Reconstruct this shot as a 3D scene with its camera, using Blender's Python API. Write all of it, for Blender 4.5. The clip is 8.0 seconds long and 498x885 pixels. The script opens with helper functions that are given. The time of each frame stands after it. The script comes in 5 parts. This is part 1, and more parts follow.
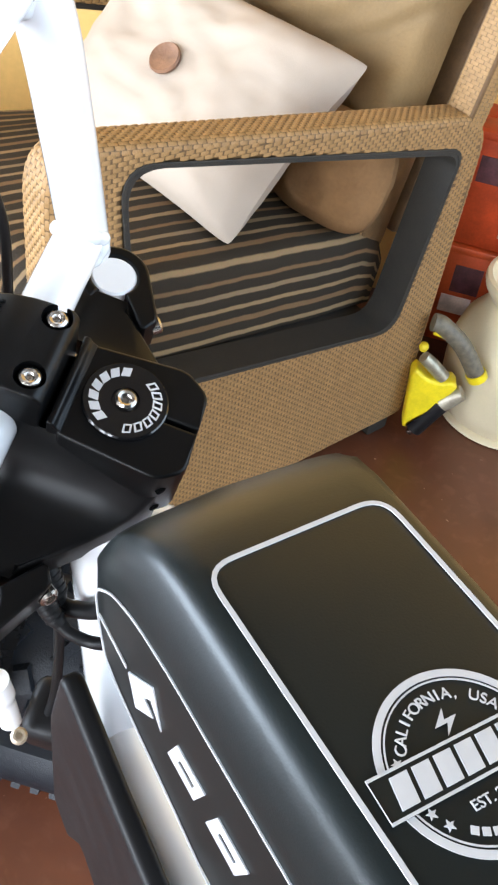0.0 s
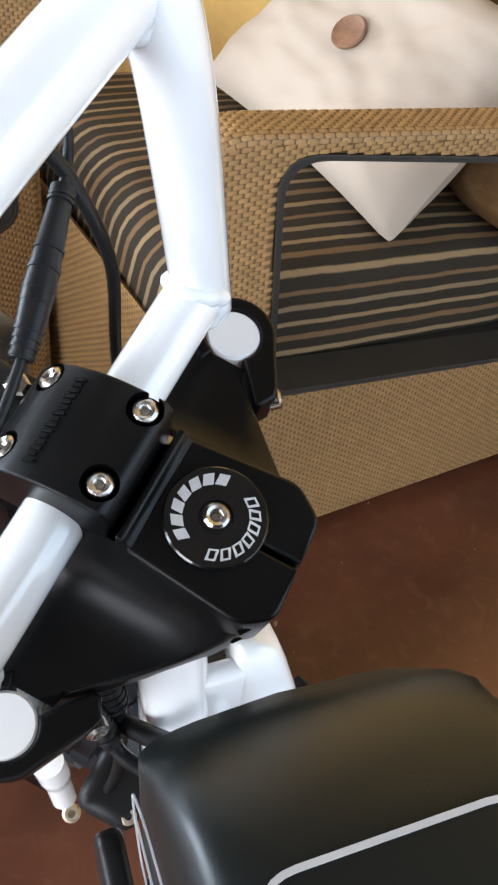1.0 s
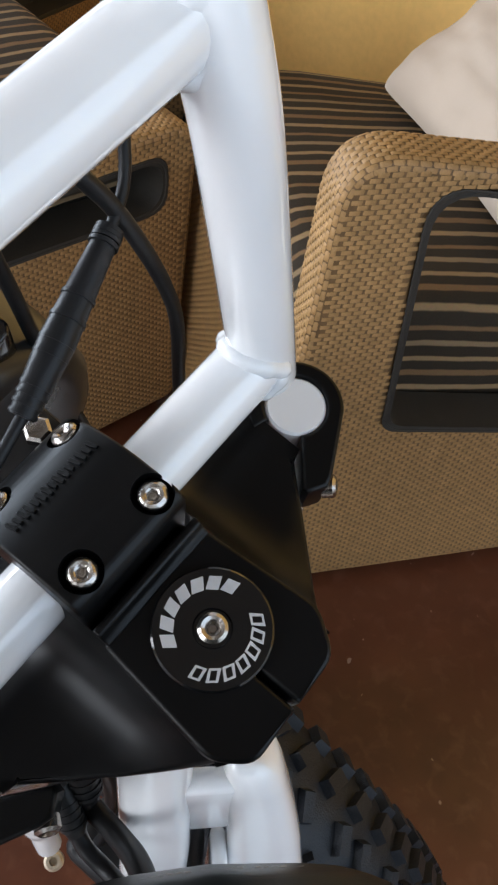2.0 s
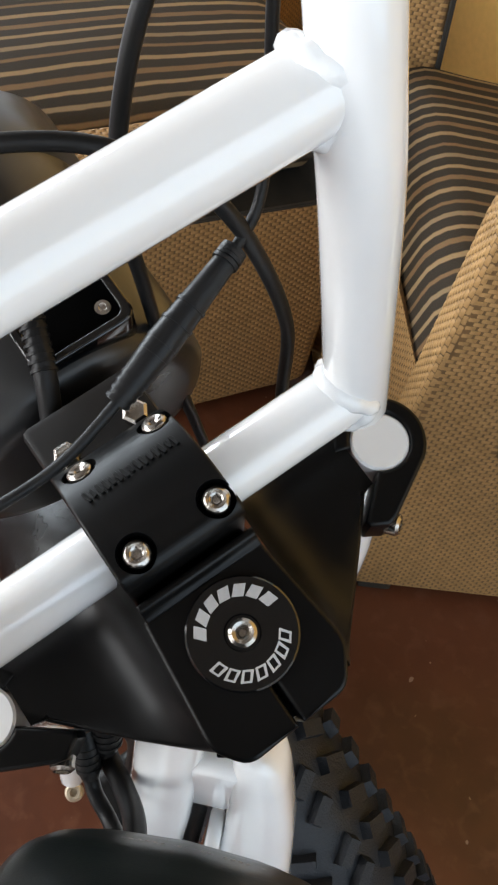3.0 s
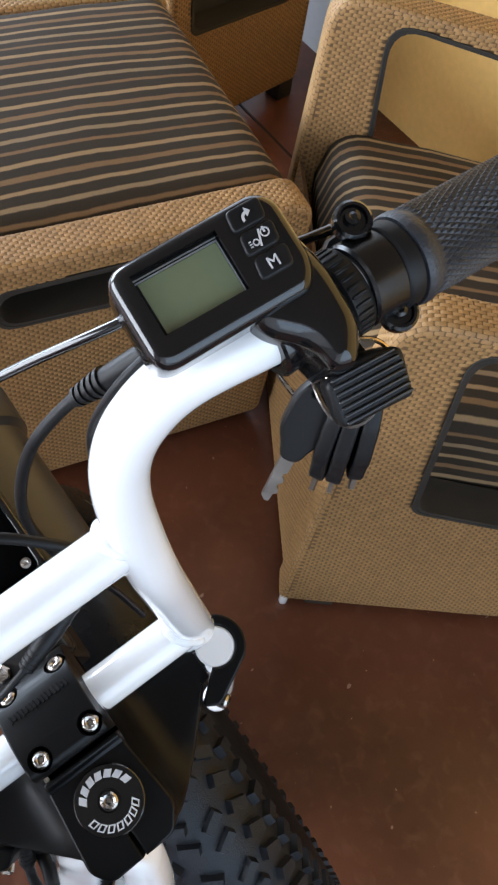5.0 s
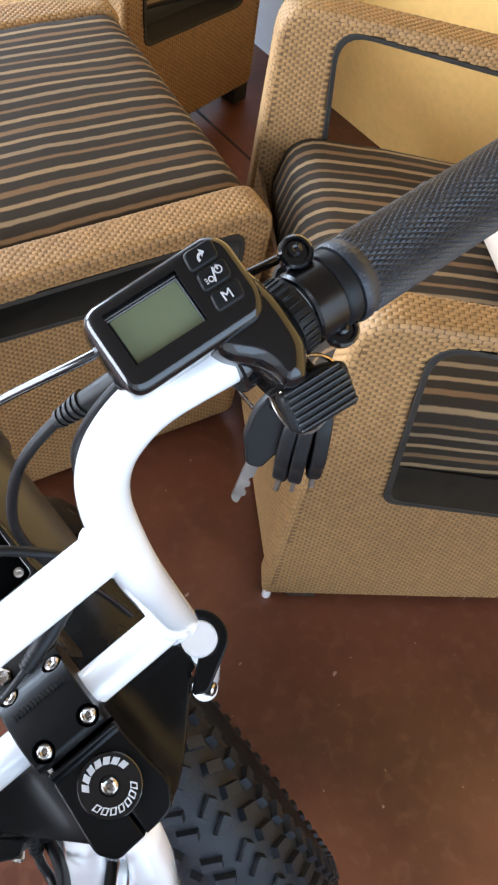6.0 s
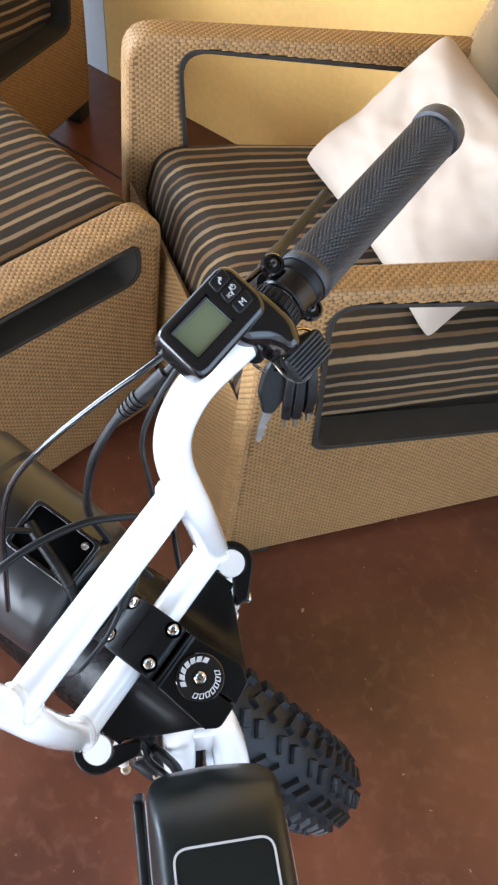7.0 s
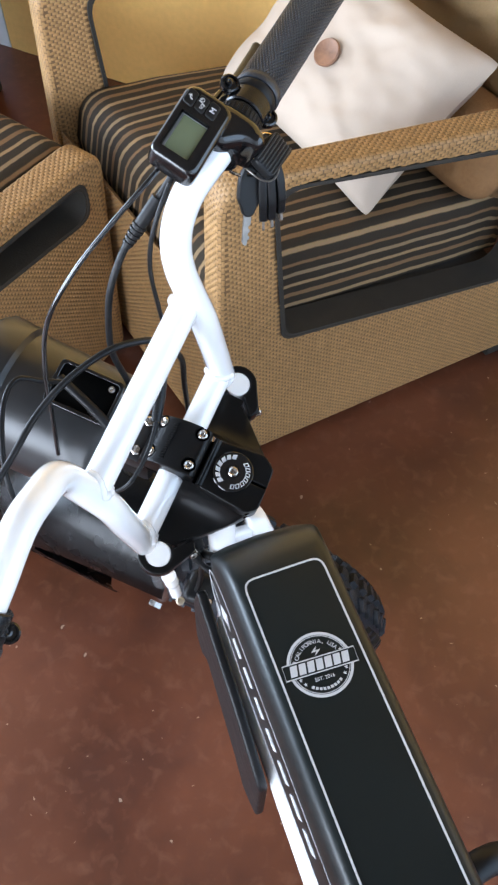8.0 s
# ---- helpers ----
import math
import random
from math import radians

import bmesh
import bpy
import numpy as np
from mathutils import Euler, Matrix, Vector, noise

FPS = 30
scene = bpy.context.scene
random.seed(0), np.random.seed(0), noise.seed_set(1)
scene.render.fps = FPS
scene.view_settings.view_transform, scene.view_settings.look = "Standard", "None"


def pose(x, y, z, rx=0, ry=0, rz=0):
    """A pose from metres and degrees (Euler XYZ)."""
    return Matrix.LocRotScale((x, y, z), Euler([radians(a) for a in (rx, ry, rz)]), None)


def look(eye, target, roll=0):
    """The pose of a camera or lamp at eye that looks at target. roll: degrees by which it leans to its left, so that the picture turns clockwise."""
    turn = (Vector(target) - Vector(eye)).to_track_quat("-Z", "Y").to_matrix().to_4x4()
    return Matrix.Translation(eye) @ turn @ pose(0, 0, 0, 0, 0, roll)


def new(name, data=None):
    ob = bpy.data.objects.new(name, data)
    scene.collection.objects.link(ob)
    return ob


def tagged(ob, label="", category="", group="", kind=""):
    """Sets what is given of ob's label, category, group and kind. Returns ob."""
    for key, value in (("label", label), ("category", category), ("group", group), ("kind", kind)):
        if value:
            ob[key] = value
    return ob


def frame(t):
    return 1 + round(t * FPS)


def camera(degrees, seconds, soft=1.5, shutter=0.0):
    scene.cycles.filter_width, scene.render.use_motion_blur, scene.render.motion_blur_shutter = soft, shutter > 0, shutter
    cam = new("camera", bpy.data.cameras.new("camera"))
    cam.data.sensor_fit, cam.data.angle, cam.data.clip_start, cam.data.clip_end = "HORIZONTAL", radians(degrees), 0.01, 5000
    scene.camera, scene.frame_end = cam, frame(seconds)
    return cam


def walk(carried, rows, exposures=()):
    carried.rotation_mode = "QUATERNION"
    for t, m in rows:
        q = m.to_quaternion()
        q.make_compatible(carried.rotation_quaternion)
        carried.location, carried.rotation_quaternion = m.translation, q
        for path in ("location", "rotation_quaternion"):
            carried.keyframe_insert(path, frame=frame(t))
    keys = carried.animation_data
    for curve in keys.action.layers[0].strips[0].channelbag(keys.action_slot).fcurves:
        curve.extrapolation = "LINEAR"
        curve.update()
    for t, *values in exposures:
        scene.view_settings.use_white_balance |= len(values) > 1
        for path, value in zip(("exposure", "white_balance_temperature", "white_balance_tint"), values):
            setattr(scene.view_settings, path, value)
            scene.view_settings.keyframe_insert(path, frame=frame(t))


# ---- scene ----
cam = camera(32.1, 8.0, 2.3)
PATH = [
    (0, (-0.004, 0.219, 1.074), (-0.03, 1.658, -0.315), 7.6),
    (0.2, (-0.008, 0.237, 1.069), (-0.116, 1.666, -0.326), 7.6),
    (0.5, (-0.007, 0.256, 1.066), (-0.241, 1.633, -0.366), 7.2),
    (0.7, (-0.0095, 0.270, 1.060), (-0.299, 1.599, -0.406), 7.0),
    (1, (-0.012, 0.308, 1.065), (-0.327, 1.62, -0.411), 6.4),
    (1.3, (-0.007, 0.332, 1.066), (-0.366, 1.619, -0.422), 7.3),
    (1.5, (-0.008, 0.343, 1.067), (-0.431, 1.605, -0.426), 7.3),
    (1.8, (-0.010, 0.357, 1.061), (-0.520, 1.572, -0.444), 8.3),
    (2, (-0.004, 0.365, 1.059), (-0.584, 1.544, -0.449), 7.4),
    (2.2, (-0.003, 0.365, 1.062), (-0.669, 1.487, -0.454), 8.3),
    (3.3, (0.015, 0.379, 1.107), (-0.756, 1.315, -0.483), 10.5),
    (3.5, (0.02, 0.382, 1.135), (-0.745, 1.3, -0.469), 9.8),
    (3.7, (0.018, 0.377, 1.163), (-0.732, 1.301, -0.444), 9.7),
    (4, (0.02, 0.371, 1.204), (-0.726, 1.278, -0.415), 9.9),
    (4.2, (0.025, 0.374, 1.233), (-0.713, 1.278, -0.391), 10.0),
    (4.5, (0.024, 0.385, 1.262), (-0.702, 1.282, -0.372), 9.8),
    (4.8, (0.021, 0.406, 1.282), (-0.684, 1.316, -0.354), 10.6),
    (5, (0.022, 0.416, 1.289), (-0.674, 1.332, -0.347), 11.1),
    (5.2, (0.023, 0.417, 1.291), (-0.663, 1.346, -0.342), 11.6),
    (6.3, (0.039, 0.384, 1.348), (-0.589, 1.351, -0.286), 8.3),
    (6.5, (0.04, 0.357, 1.372), (-0.559, 1.348, -0.259), 7.1),
    (6.8, (0.040, 0.306, 1.419), (-0.474, 1.349, -0.208), 6.5),
    (7, (0.037, 0.276, 1.435), (-0.406, 1.347, -0.194), 6.7),
    (7.3, (0.040, 0.226, 1.448), (-0.353, 1.302, -0.192), 5.4),
    (7.5, (0.049, 0.184, 1.445), (-0.342, 1.249, -0.202), 4.7),
    (7.8, (0.075, 0.133, 1.451), (-0.296, 1.184, -0.209), 1.4),
    (8, (0.072, 0.118, 1.451), (-0.276, 1.169, -0.214), -1.2),
]
EXPOSURES = [(0.0, 0.79, 6650, 13), (1.0, 0.36, 6750, 14), (1.5, 0.05, 6800, 14), (2.0, -0.18, 6850, 15), (3.3, 0.0, 7500, 14), (3.6, -0.03, 7350, 14), (4.0, -0.16, 7100, 15), (4.5, -0.16, 6850, 15), (5.0, 0.21, 6600, 15), (6.3, 0.74, 6350, 15), (7.0, 0.7, 6300, 15), (7.5, 0.7, 6250, 15), (8.0, 0.54, 6250, 14)]
walk(cam, [(t, look(eye, target, roll)) for t, eye, target, roll in PATH], EXPOSURES)

# ---- daylight ----
world = bpy.data.worlds.new("sky")
scene.world = world
world.use_nodes = True
wn = world.node_tree.nodes
sky = wn.new("ShaderNodeTexSky")
sky.sky_type, sky.sun_disc = "NISHITA", False
sky.sun_elevation, sky.sun_rotation = radians(70), radians(214)
wn["Background"].inputs["Strength"].default_value = 0.12
world.node_tree.links.new(sky.outputs[0], wn["Background"].inputs["Color"])
sun = new("sun", bpy.data.lights.new("sun", "SUN"))
sun.data.energy, sun.data.angle, sun.data.color = 2.5, radians(0.6), (1, 0.95, 0.87)
sun.matrix_basis = look((-2, -3, 10), (0, 0, 0))


def window_light(name, loc, target, w, h, power, color):
    ob = new(name, bpy.data.lights.new(name, "AREA"))
    ob.data.shape, ob.data.size, ob.data.size_y, ob.data.energy, ob.data.color = "RECTANGLE", w, h, power, color
    ob.matrix_basis = look(loc, target)
    return ob


# ---- materials ----
def mat(name, color, rough=0.5, metal=0.0, var=0.12, scale=30.0, bump=0.15, bscale=250.0, coat=0.0, spec=0.5, dist=0.002):
    """A surface with two scales of variation in colour and fine relief."""
    m = bpy.data.materials.new(name)
    m.use_nodes = True
    n, ln = m.node_tree.nodes, m.node_tree.links
    b = n["Principled BSDF"]
    b.inputs["Metallic"].default_value = metal
    b.inputs["Coat Weight"].default_value = coat
    b.inputs["Coat Roughness"].default_value = 0.03
    b.inputs["Specular IOR Level"].default_value = spec
    co = n.new("ShaderNodeTexCoord")
    big = n.new("ShaderNodeTexNoise")
    big.inputs["Scale"].default_value, big.inputs["Detail"].default_value = scale, 5
    fine = n.new("ShaderNodeTexNoise")
    fine.inputs["Scale"].default_value, fine.inputs["Detail"].default_value = bscale, 3
    ln.new(co.outputs["Object"], big.inputs["Vector"])
    ln.new(co.outputs["Object"], fine.inputs["Vector"])
    mixn = n.new("ShaderNodeMath")
    mixn.operation = "MULTIPLY_ADD"
    mixn.inputs[1].default_value, mixn.inputs[2].default_value = 0.3, 0.0
    ln.new(fine.outputs["Fac"], mixn.inputs[0])
    add = n.new("ShaderNodeMath")
    add.operation = "ADD"
    ln.new(big.outputs["Fac"], add.inputs[0])
    ln.new(mixn.outputs[0], add.inputs[1])
    ramp = n.new("ShaderNodeValToRGB")
    ramp.color_ramp.elements[0].position, ramp.color_ramp.elements[1].position = 0.4, 0.95
    ramp.color_ramp.elements[0].color = (*[c * (1 - var) for c in color], 1)
    ramp.color_ramp.elements[1].color = (*[min(1, c * (1 + var)) for c in color], 1)
    ln.new(add.outputs[0], ramp.inputs[0])
    ln.new(ramp.outputs[0], b.inputs["Base Color"])
    rr = n.new("ShaderNodeMapRange")
    rr.inputs["To Min"].default_value, rr.inputs["To Max"].default_value = max(0.02, rough - 0.08), rough + 0.08
    ln.new(big.outputs["Fac"], rr.inputs["Value"])
    ln.new(rr.outputs[0], b.inputs["Roughness"])
    if bump:
        bp = n.new("ShaderNodeBump")
        bp.inputs["Strength"].default_value, bp.inputs["Distance"].default_value = bump, dist
        ln.new(fine.outputs["Fac"], bp.inputs["Height"])
        ln.new(bp.outputs[0], b.inputs["Normal"])
    return m


WHITE = mat("white_paint", (0.88, 0.88, 0.88), 0.14, var=0.03, scale=14, bump=0.02, bscale=90, coat=1.0)
WELD = mat("painted_weld", (0.82, 0.825, 0.83), 0.22, var=0.04, scale=60, bump=0.25, bscale=160, coat=0.4)
BLACK = mat("black_anodised", (0.0032, 0.0032, 0.0034), 0.34, spec=0.20, var=0.2, scale=25, bump=0.02, bscale=2500)
GLOSS = mat("black_gloss_plastic", (0.004, 0.004, 0.0045), 0.14, spec=0.5, var=0.15, scale=20, bump=0.0, bscale=200, coat=0.3)
LEVER = mat("black_painted_metal", (0.005, 0.005, 0.0055), 0.26, spec=0.4, var=0.2, scale=30, bump=0.02, bscale=1500)
PLASTIC = mat("black_plastic", (0.009, 0.009, 0.0095), 0.40, spec=0.22, var=0.2, scale=40, bump=0.06, bscale=2500)
RUBBER = mat("black_rubber", (0.019, 0.022, 0.028), 0.44, spec=0.55, var=0.25, scale=30, bump=0.3, bscale=700)
TYRE = mat("tyre_rubber", (0.0075, 0.0092, 0.0125), 0.48, spec=0.32, var=0.25, scale=30, bump=0.3, bscale=700)
TANK = mat("satin_black_shell", (0.005, 0.0085, 0.0088), 0.33, spec=0.42, var=0.15, scale=12, bump=0.05, bscale=1500)
STEEL = mat("stainless_steel", (0.42, 0.39, 0.36), 0.25, metal=1.0, var=0.1, scale=60, bump=0.05, bscale=600)
SILVER = mat("silver_print", (0.52, 0.52, 0.53), 0.35, var=0.06, scale=60, bump=0.0)
# near-black, stands in for the shade inside recesses, slits and bolt holes
HOLESHADE = mat("recess_shade", (0.002, 0.002, 0.002), 0.9, spec=0.03, var=0.1, bump=0.0)
LCD = mat("lcd_glass", (0.125, 0.15, 0.085), 0.12, var=0.05, scale=10, bump=0.0, coat=1.0)
GREYSHELL = mat("grey_black_shell", (0.016, 0.0165, 0.0175), 0.30, spec=0.5, var=0.2, scale=16, bump=0.02, bscale=2000)
WICKER = mat("tan_wicker", (0.325, 0.185, 0.075), 0.5, spec=0.25, var=0.22, scale=60, bump=0.25, bscale=500)
# core under the strands, darkened to stand in for shade in the gaps
SHADEDCORE = mat("shaded_wicker_core", (0.14, 0.073, 0.026), 0.6, var=0.3, scale=50, bump=0.3, bscale=300)
DARKLINING = mat("dark_lining", (0.022, 0.018, 0.013), 0.7, var=0.3, scale=40, bump=0.2, bscale=300)
PILLOW = mat("cream_linen", (0.43, 0.343, 0.27), 0.95, var=0.07, scale=9, bump=0.22, bscale=700, spec=0.05)
BROWNCLOTH = mat("brown_suede", (0.19, 0.115, 0.045), 0.8, var=0.2, scale=7, bump=0.4, bscale=220)
WOOD = mat("brown_wood", (0.2, 0.095, 0.05), 0.5, var=0.35, scale=40, bump=0.3, bscale=200)
PLASTER = mat("yellow_plaster", (0.74, 0.43, 0.125), 0.75, var=0.2, scale=2.5, bump=0.3, bscale=60)
PALEWALL = mat("pale_grey_plaster", (0.6, 0.6, 0.6), 0.8, var=0.1, scale=2.5, bump=0.3, bscale=60)
# unseen ceiling, kept dark so black parts reflect less light
CEILING = mat("ceiling_plaster", (0.14, 0.12, 0.10), 0.85, var=0.04, scale=3, bump=0.2, bscale=60)
FLOOR = mat("stained_concrete", (0.080, 0.0235, 0.0106), 0.33, var=0.5, scale=2.6, bump=0.06, bscale=25)


def stain_floor(m):
    """Adds blotches of acid stain, fine mottling and sparse pale scuffs to the concrete."""
    n, ln = m.node_tree.nodes, m.node_tree.links
    b = n["Principled BSDF"]
    old = b.inputs["Base Color"].links[0].from_socket
    co = n["Texture Coordinate"]
    last = old
    for scale, lo, hi, col, amount, det in ((1.3, 0.42, 0.68, (0.165, 0.055, 0.025), 0.7, 9), (6.0, 0.5, 0.72, (0.055, 0.018, 0.010), 0.7, 8), (38.0, 0.52, 0.75, (0.19, 0.08, 0.045), 0.35, 4), (70.0, 0.76, 0.79, (0.42, 0.3, 0.22), 0.55, 1)):
        t = n.new("ShaderNodeTexNoise")
        t.inputs["Scale"].default_value, t.inputs["Detail"].default_value, t.inputs["Distortion"].default_value = scale, det, 0.4
        ln.new(co.outputs["Object"], t.inputs["Vector"])
        r = n.new("ShaderNodeMapRange")
        r.inputs["From Min"].default_value, r.inputs["From Max"].default_value, r.inputs["To Max"].default_value = lo, hi, amount
        ln.new(t.outputs["Fac"], r.inputs["Value"])
        x = n.new("ShaderNodeMix")
        x.data_type = "RGBA"
        x.inputs["B"].default_value = (*col, 1)
        ln.new(r.outputs[0], x.inputs["Factor"])
        ln.new(last, x.inputs["A"])
        last = x.outputs["Result"]
    ln.new(last, b.inputs["Base Color"])


stain_floor(FLOOR)


# ---- building helpers ----
def finish(me, material, sharp=38.0):
    me.polygons.foreach_set("use_smooth", [True] * len(me.polygons))
    me.set_sharp_from_angle(angle=radians(sharp))
    me.materials.clear()
    me.materials.append(material)
    return me


def mesh_of(bm, name, material, sharp=38.0):
    me = bpy.data.meshes.new(name)
    bmesh.ops.recalc_face_normals(bm, faces=bm.faces)
    bm.to_mesh(me)
    bm.free()
    return finish(me, material, sharp)


def place(ob, parent=None, m=None):
    if parent is not None:
        ob.parent = parent
        ob.matrix_parent_inverse = parent_world(parent).inverted()
    ob.matrix_basis = m if m is not None else Matrix()
    return ob


def parent_world(ob):
    if ob.parent is None:
        return ob.matrix_basis.copy()
    return parent_world(ob.parent) @ ob.matrix_parent_inverse @ ob.matrix_basis


def part(name, geo, material, parent, label="", m=None, sharp=38.0):
    """One mesh object, from a bmesh or a mesh, under a thing or a part; m is its pose in the world."""
    me = mesh_of(geo, name, material, sharp) if isinstance(geo, bmesh.types.BMesh) else finish(geo, material, sharp)
    ob = place(new(name, me), parent, m)
    if name == "weave":
        tagged(ob, kind="stuff")
    return tagged(ob, label) if label else ob


def thing(name, label, category, loc=(0, 0, 0), group="", kind="", turn=0.0):
    ob = new(name)
    ob.empty_display_size = 0.05
    ob.matrix_basis = pose(*loc, 0, 0, turn)
    return tagged(ob, label, category, group, kind)


def add_box(bm, lo, hi, bevel=0.0, m=None, seg=2):
    c = [(a + b) / 2 for a, b in zip(lo, hi)]
    d = [b - a for a, b in zip(lo, hi)]
    t = Matrix.Translation(c) @ Matrix.Diagonal((*d, 1))
    got = bmesh.ops.create_cube(bm, size=1, matrix=(m or Matrix()) @ t)
    if bevel:
        edges = {e for v in got["verts"] for e in v.link_edges}
        bmesh.ops.bevel(bm, geom=list(edges), offset=bevel, segments=seg, affect="EDGES", profile=0.5)
    return bm


def box(lo, hi, bevel=0.0, m=None, seg=2):
    return add_box(bmesh.new(), lo, hi, bevel, m, seg)


def add_lathe(bm, profile, seg=32, m=None):
    """Turns (radius, height) pairs round z."""
    m = m or Matrix()
    rings = []
    for rad, h in profile:
        if rad < 1e-6:
            rings.append([bm.verts.new(m @ Vector((0, 0, h)))])
        else:
            rings.append([bm.verts.new(m @ Vector((rad * math.cos(6.28318531 * k / seg), rad * math.sin(6.28318531 * k / seg), h))) for k in range(seg)])
    for a, b in zip(rings, rings[1:]):
        for k in range(seg):
            k2 = (k + 1) % seg
            if len(a) == 1 and len(b) > 1:
                bm.faces.new((a[0], b[k], b[k2]))
            elif len(b) == 1 and len(a) > 1:
                bm.faces.new((a[k], b[0], a[k2]))
            elif len(a) > 1:
                bm.faces.new((a[k], b[k], b[k2], a[k2]))
    return bm


def lathe(profile, seg=32, m=None):
    return add_lathe(bmesh.new(), profile, seg, m)


def smooth_line(points, steps=6):
    """A Catmull-Rom curve through the points."""
    p = [Vector(q) for q in points]
    if len(p) < 3:
        return p
    p = [2 * p[0] - p[1]] + p + [2 * p[-1] - p[-2]]
    out = []
    for a, b, c, d in zip(p, p[1:], p[2:], p[3:]):
        for k in range(steps):
            t = k / steps
            out.append(0.5 * (2 * b + (c - a) * t + (2 * a - 5 * b + 4 * c - d) * t * t + (3 * b - a - 3 * c + d) * t ** 3))
    return out + [p[-2]]


def add_tube(bm, line, radius, seg=16, cap=True):
    """Sweeps a circle along a line; radius is a number or one for each point."""
    line = [Vector(q) for q in line]
    rad = radius if isinstance(radius, (list, tuple)) else [radius] * len(line)
    tang = [(line[min(k + 1, len(line) - 1)] - line[max(k - 1, 0)]).normalized() for k in range(len(line))]
    side = tang[0].orthogonal().normalized()
    rings = []
    for p, t, rr in zip(line, tang, rad):
        side = (side - side.dot(t) * t).normalized()
        up = t.cross(side)
        rings.append([bm.verts.new(p + rr * (math.cos(6.28318531 * k / seg) * side + math.sin(6.28318531 * k / seg) * up)) for k in range(seg)])
    for a, b in zip(rings, rings[1:]):
        for k in range(seg):
            bm.faces.new((a[k], a[(k + 1) % seg], b[(k + 1) % seg], b[k]))
    if cap:
        bm.faces.new(rings[0])
        bm.faces.new(rings[-1][::-1])
    return bm


def tube(line, radius, seg=16, cap=True):
    return add_tube(bmesh.new(), line, radius, seg, cap)


def rounded(poly, radius, steps=5):
    """A 2D outline with its corners rounded; radius is a number or one for each corner."""
    out, n = [], len(poly)
    rad = radius if isinstance(radius, (list, tuple)) else [radius] * n
    for k in range(n):
        a, b, c = Vector(poly[k - 1]), Vector(poly[k]), Vector(poly[(k + 1) % n])
        u, v = (a - b), (c - b)
        rr = min(rad[k] * 1.0, u.length * 0.49, v.length * 0.49)
        if rr < 1e-6:
            out.append(tuple(b))
            continue
        p, q = b + u.normalized() * rr, b + v.normalized() * rr
        for s in range(steps + 1):
            t = s / steps
            out.append(tuple((1 - t) ** 2 * p + 2 * t * (1 - t) * b + t * t * q))
    return out


def plate(loops, z0, z1, bevel=0.0, res=2):
    """A flat plate with holes between two heights, from 2D outlines, with rounded edges."""
    cu = bpy.data.curves.new("outline", "CURVE")
    cu.dimensions, cu.fill_mode = "2D", "BOTH"
    for loop in loops:
        sp = cu.splines.new("POLY")
        sp.points.add(len(loop) - 1)
        sp.points.foreach_set("co", [c for x, y in loop for c in (x, y, 0, 1)])
        sp.use_cyclic_u = True
    cu.extrude, cu.bevel_depth, cu.bevel_resolution, cu.offset = (z1 - z0) / 2 - bevel, bevel, res, -bevel
    ob = new("outline", cu)
    dg = bpy.context.evaluated_depsgraph_get()
    me = bpy.data.meshes.new_from_object(ob.evaluated_get(dg))
    bpy.data.objects.remove(ob)
    bpy.data.curves.remove(cu)
    me.transform(Matrix.Translation((0, 0, (z0 + z1) / 2)))
    return me


def drilled(me, cutters):
    """A mesh with holes where the cutting shapes stand."""
    ob = new("blank", me)
    tools = []
    for bm in cutters:
        tool = new("cutter", mesh_of(bm, "cutter", HOLESHADE))
        mod = ob.modifiers.new("hole", "BOOLEAN")
        mod.operation, mod.object, mod.solver = "DIFFERENCE", tool, "EXACT"
        tools.append(tool)
    done = bpy.data.meshes.new_from_object(ob.evaluated_get(bpy.context.evaluated_depsgraph_get()))
    for o in (ob, *tools):
        bpy.data.objects.remove(o)
    return done


def joined(*items):
    """One mesh out of several meshes and bmeshes."""
    bm = bmesh.new()
    for it in items:
        if isinstance(it, bmesh.types.BMesh):
            tmp = bpy.data.meshes.new("tmp")
            it.to_mesh(tmp)
            it.free()
        else:
            tmp = it
        bm.from_mesh(tmp)
        bpy.data.meshes.remove(tmp)
    me = bpy.data.meshes.new("joined")
    bm.to_mesh(me)
    bm.free()
    return me


def lettering(text, size, depth=0.0002):
    """A mesh of letters in the built-in font, centred on x."""
    cu = bpy.data.curves.new("letters", "FONT")
    cu.body, cu.size, cu.align_x, cu.extrude = text, size, "CENTER", depth
    ob = new("letters", cu)
    me = bpy.data.meshes.new_from_object(ob.evaluated_get(bpy.context.evaluated_depsgraph_get()))
    bpy.data.objects.remove(ob)
    return me


def inside(poly, x, y):
    hit = False
    for (x1, y1), (x2, y2) in zip(poly, poly[1:] + poly[:1]):
        if (y1 > y) != (y2 > y) and x < (x2 - x1) * (y - y1) / (y2 - y1) + x1:
            hit = not hit
    return hit


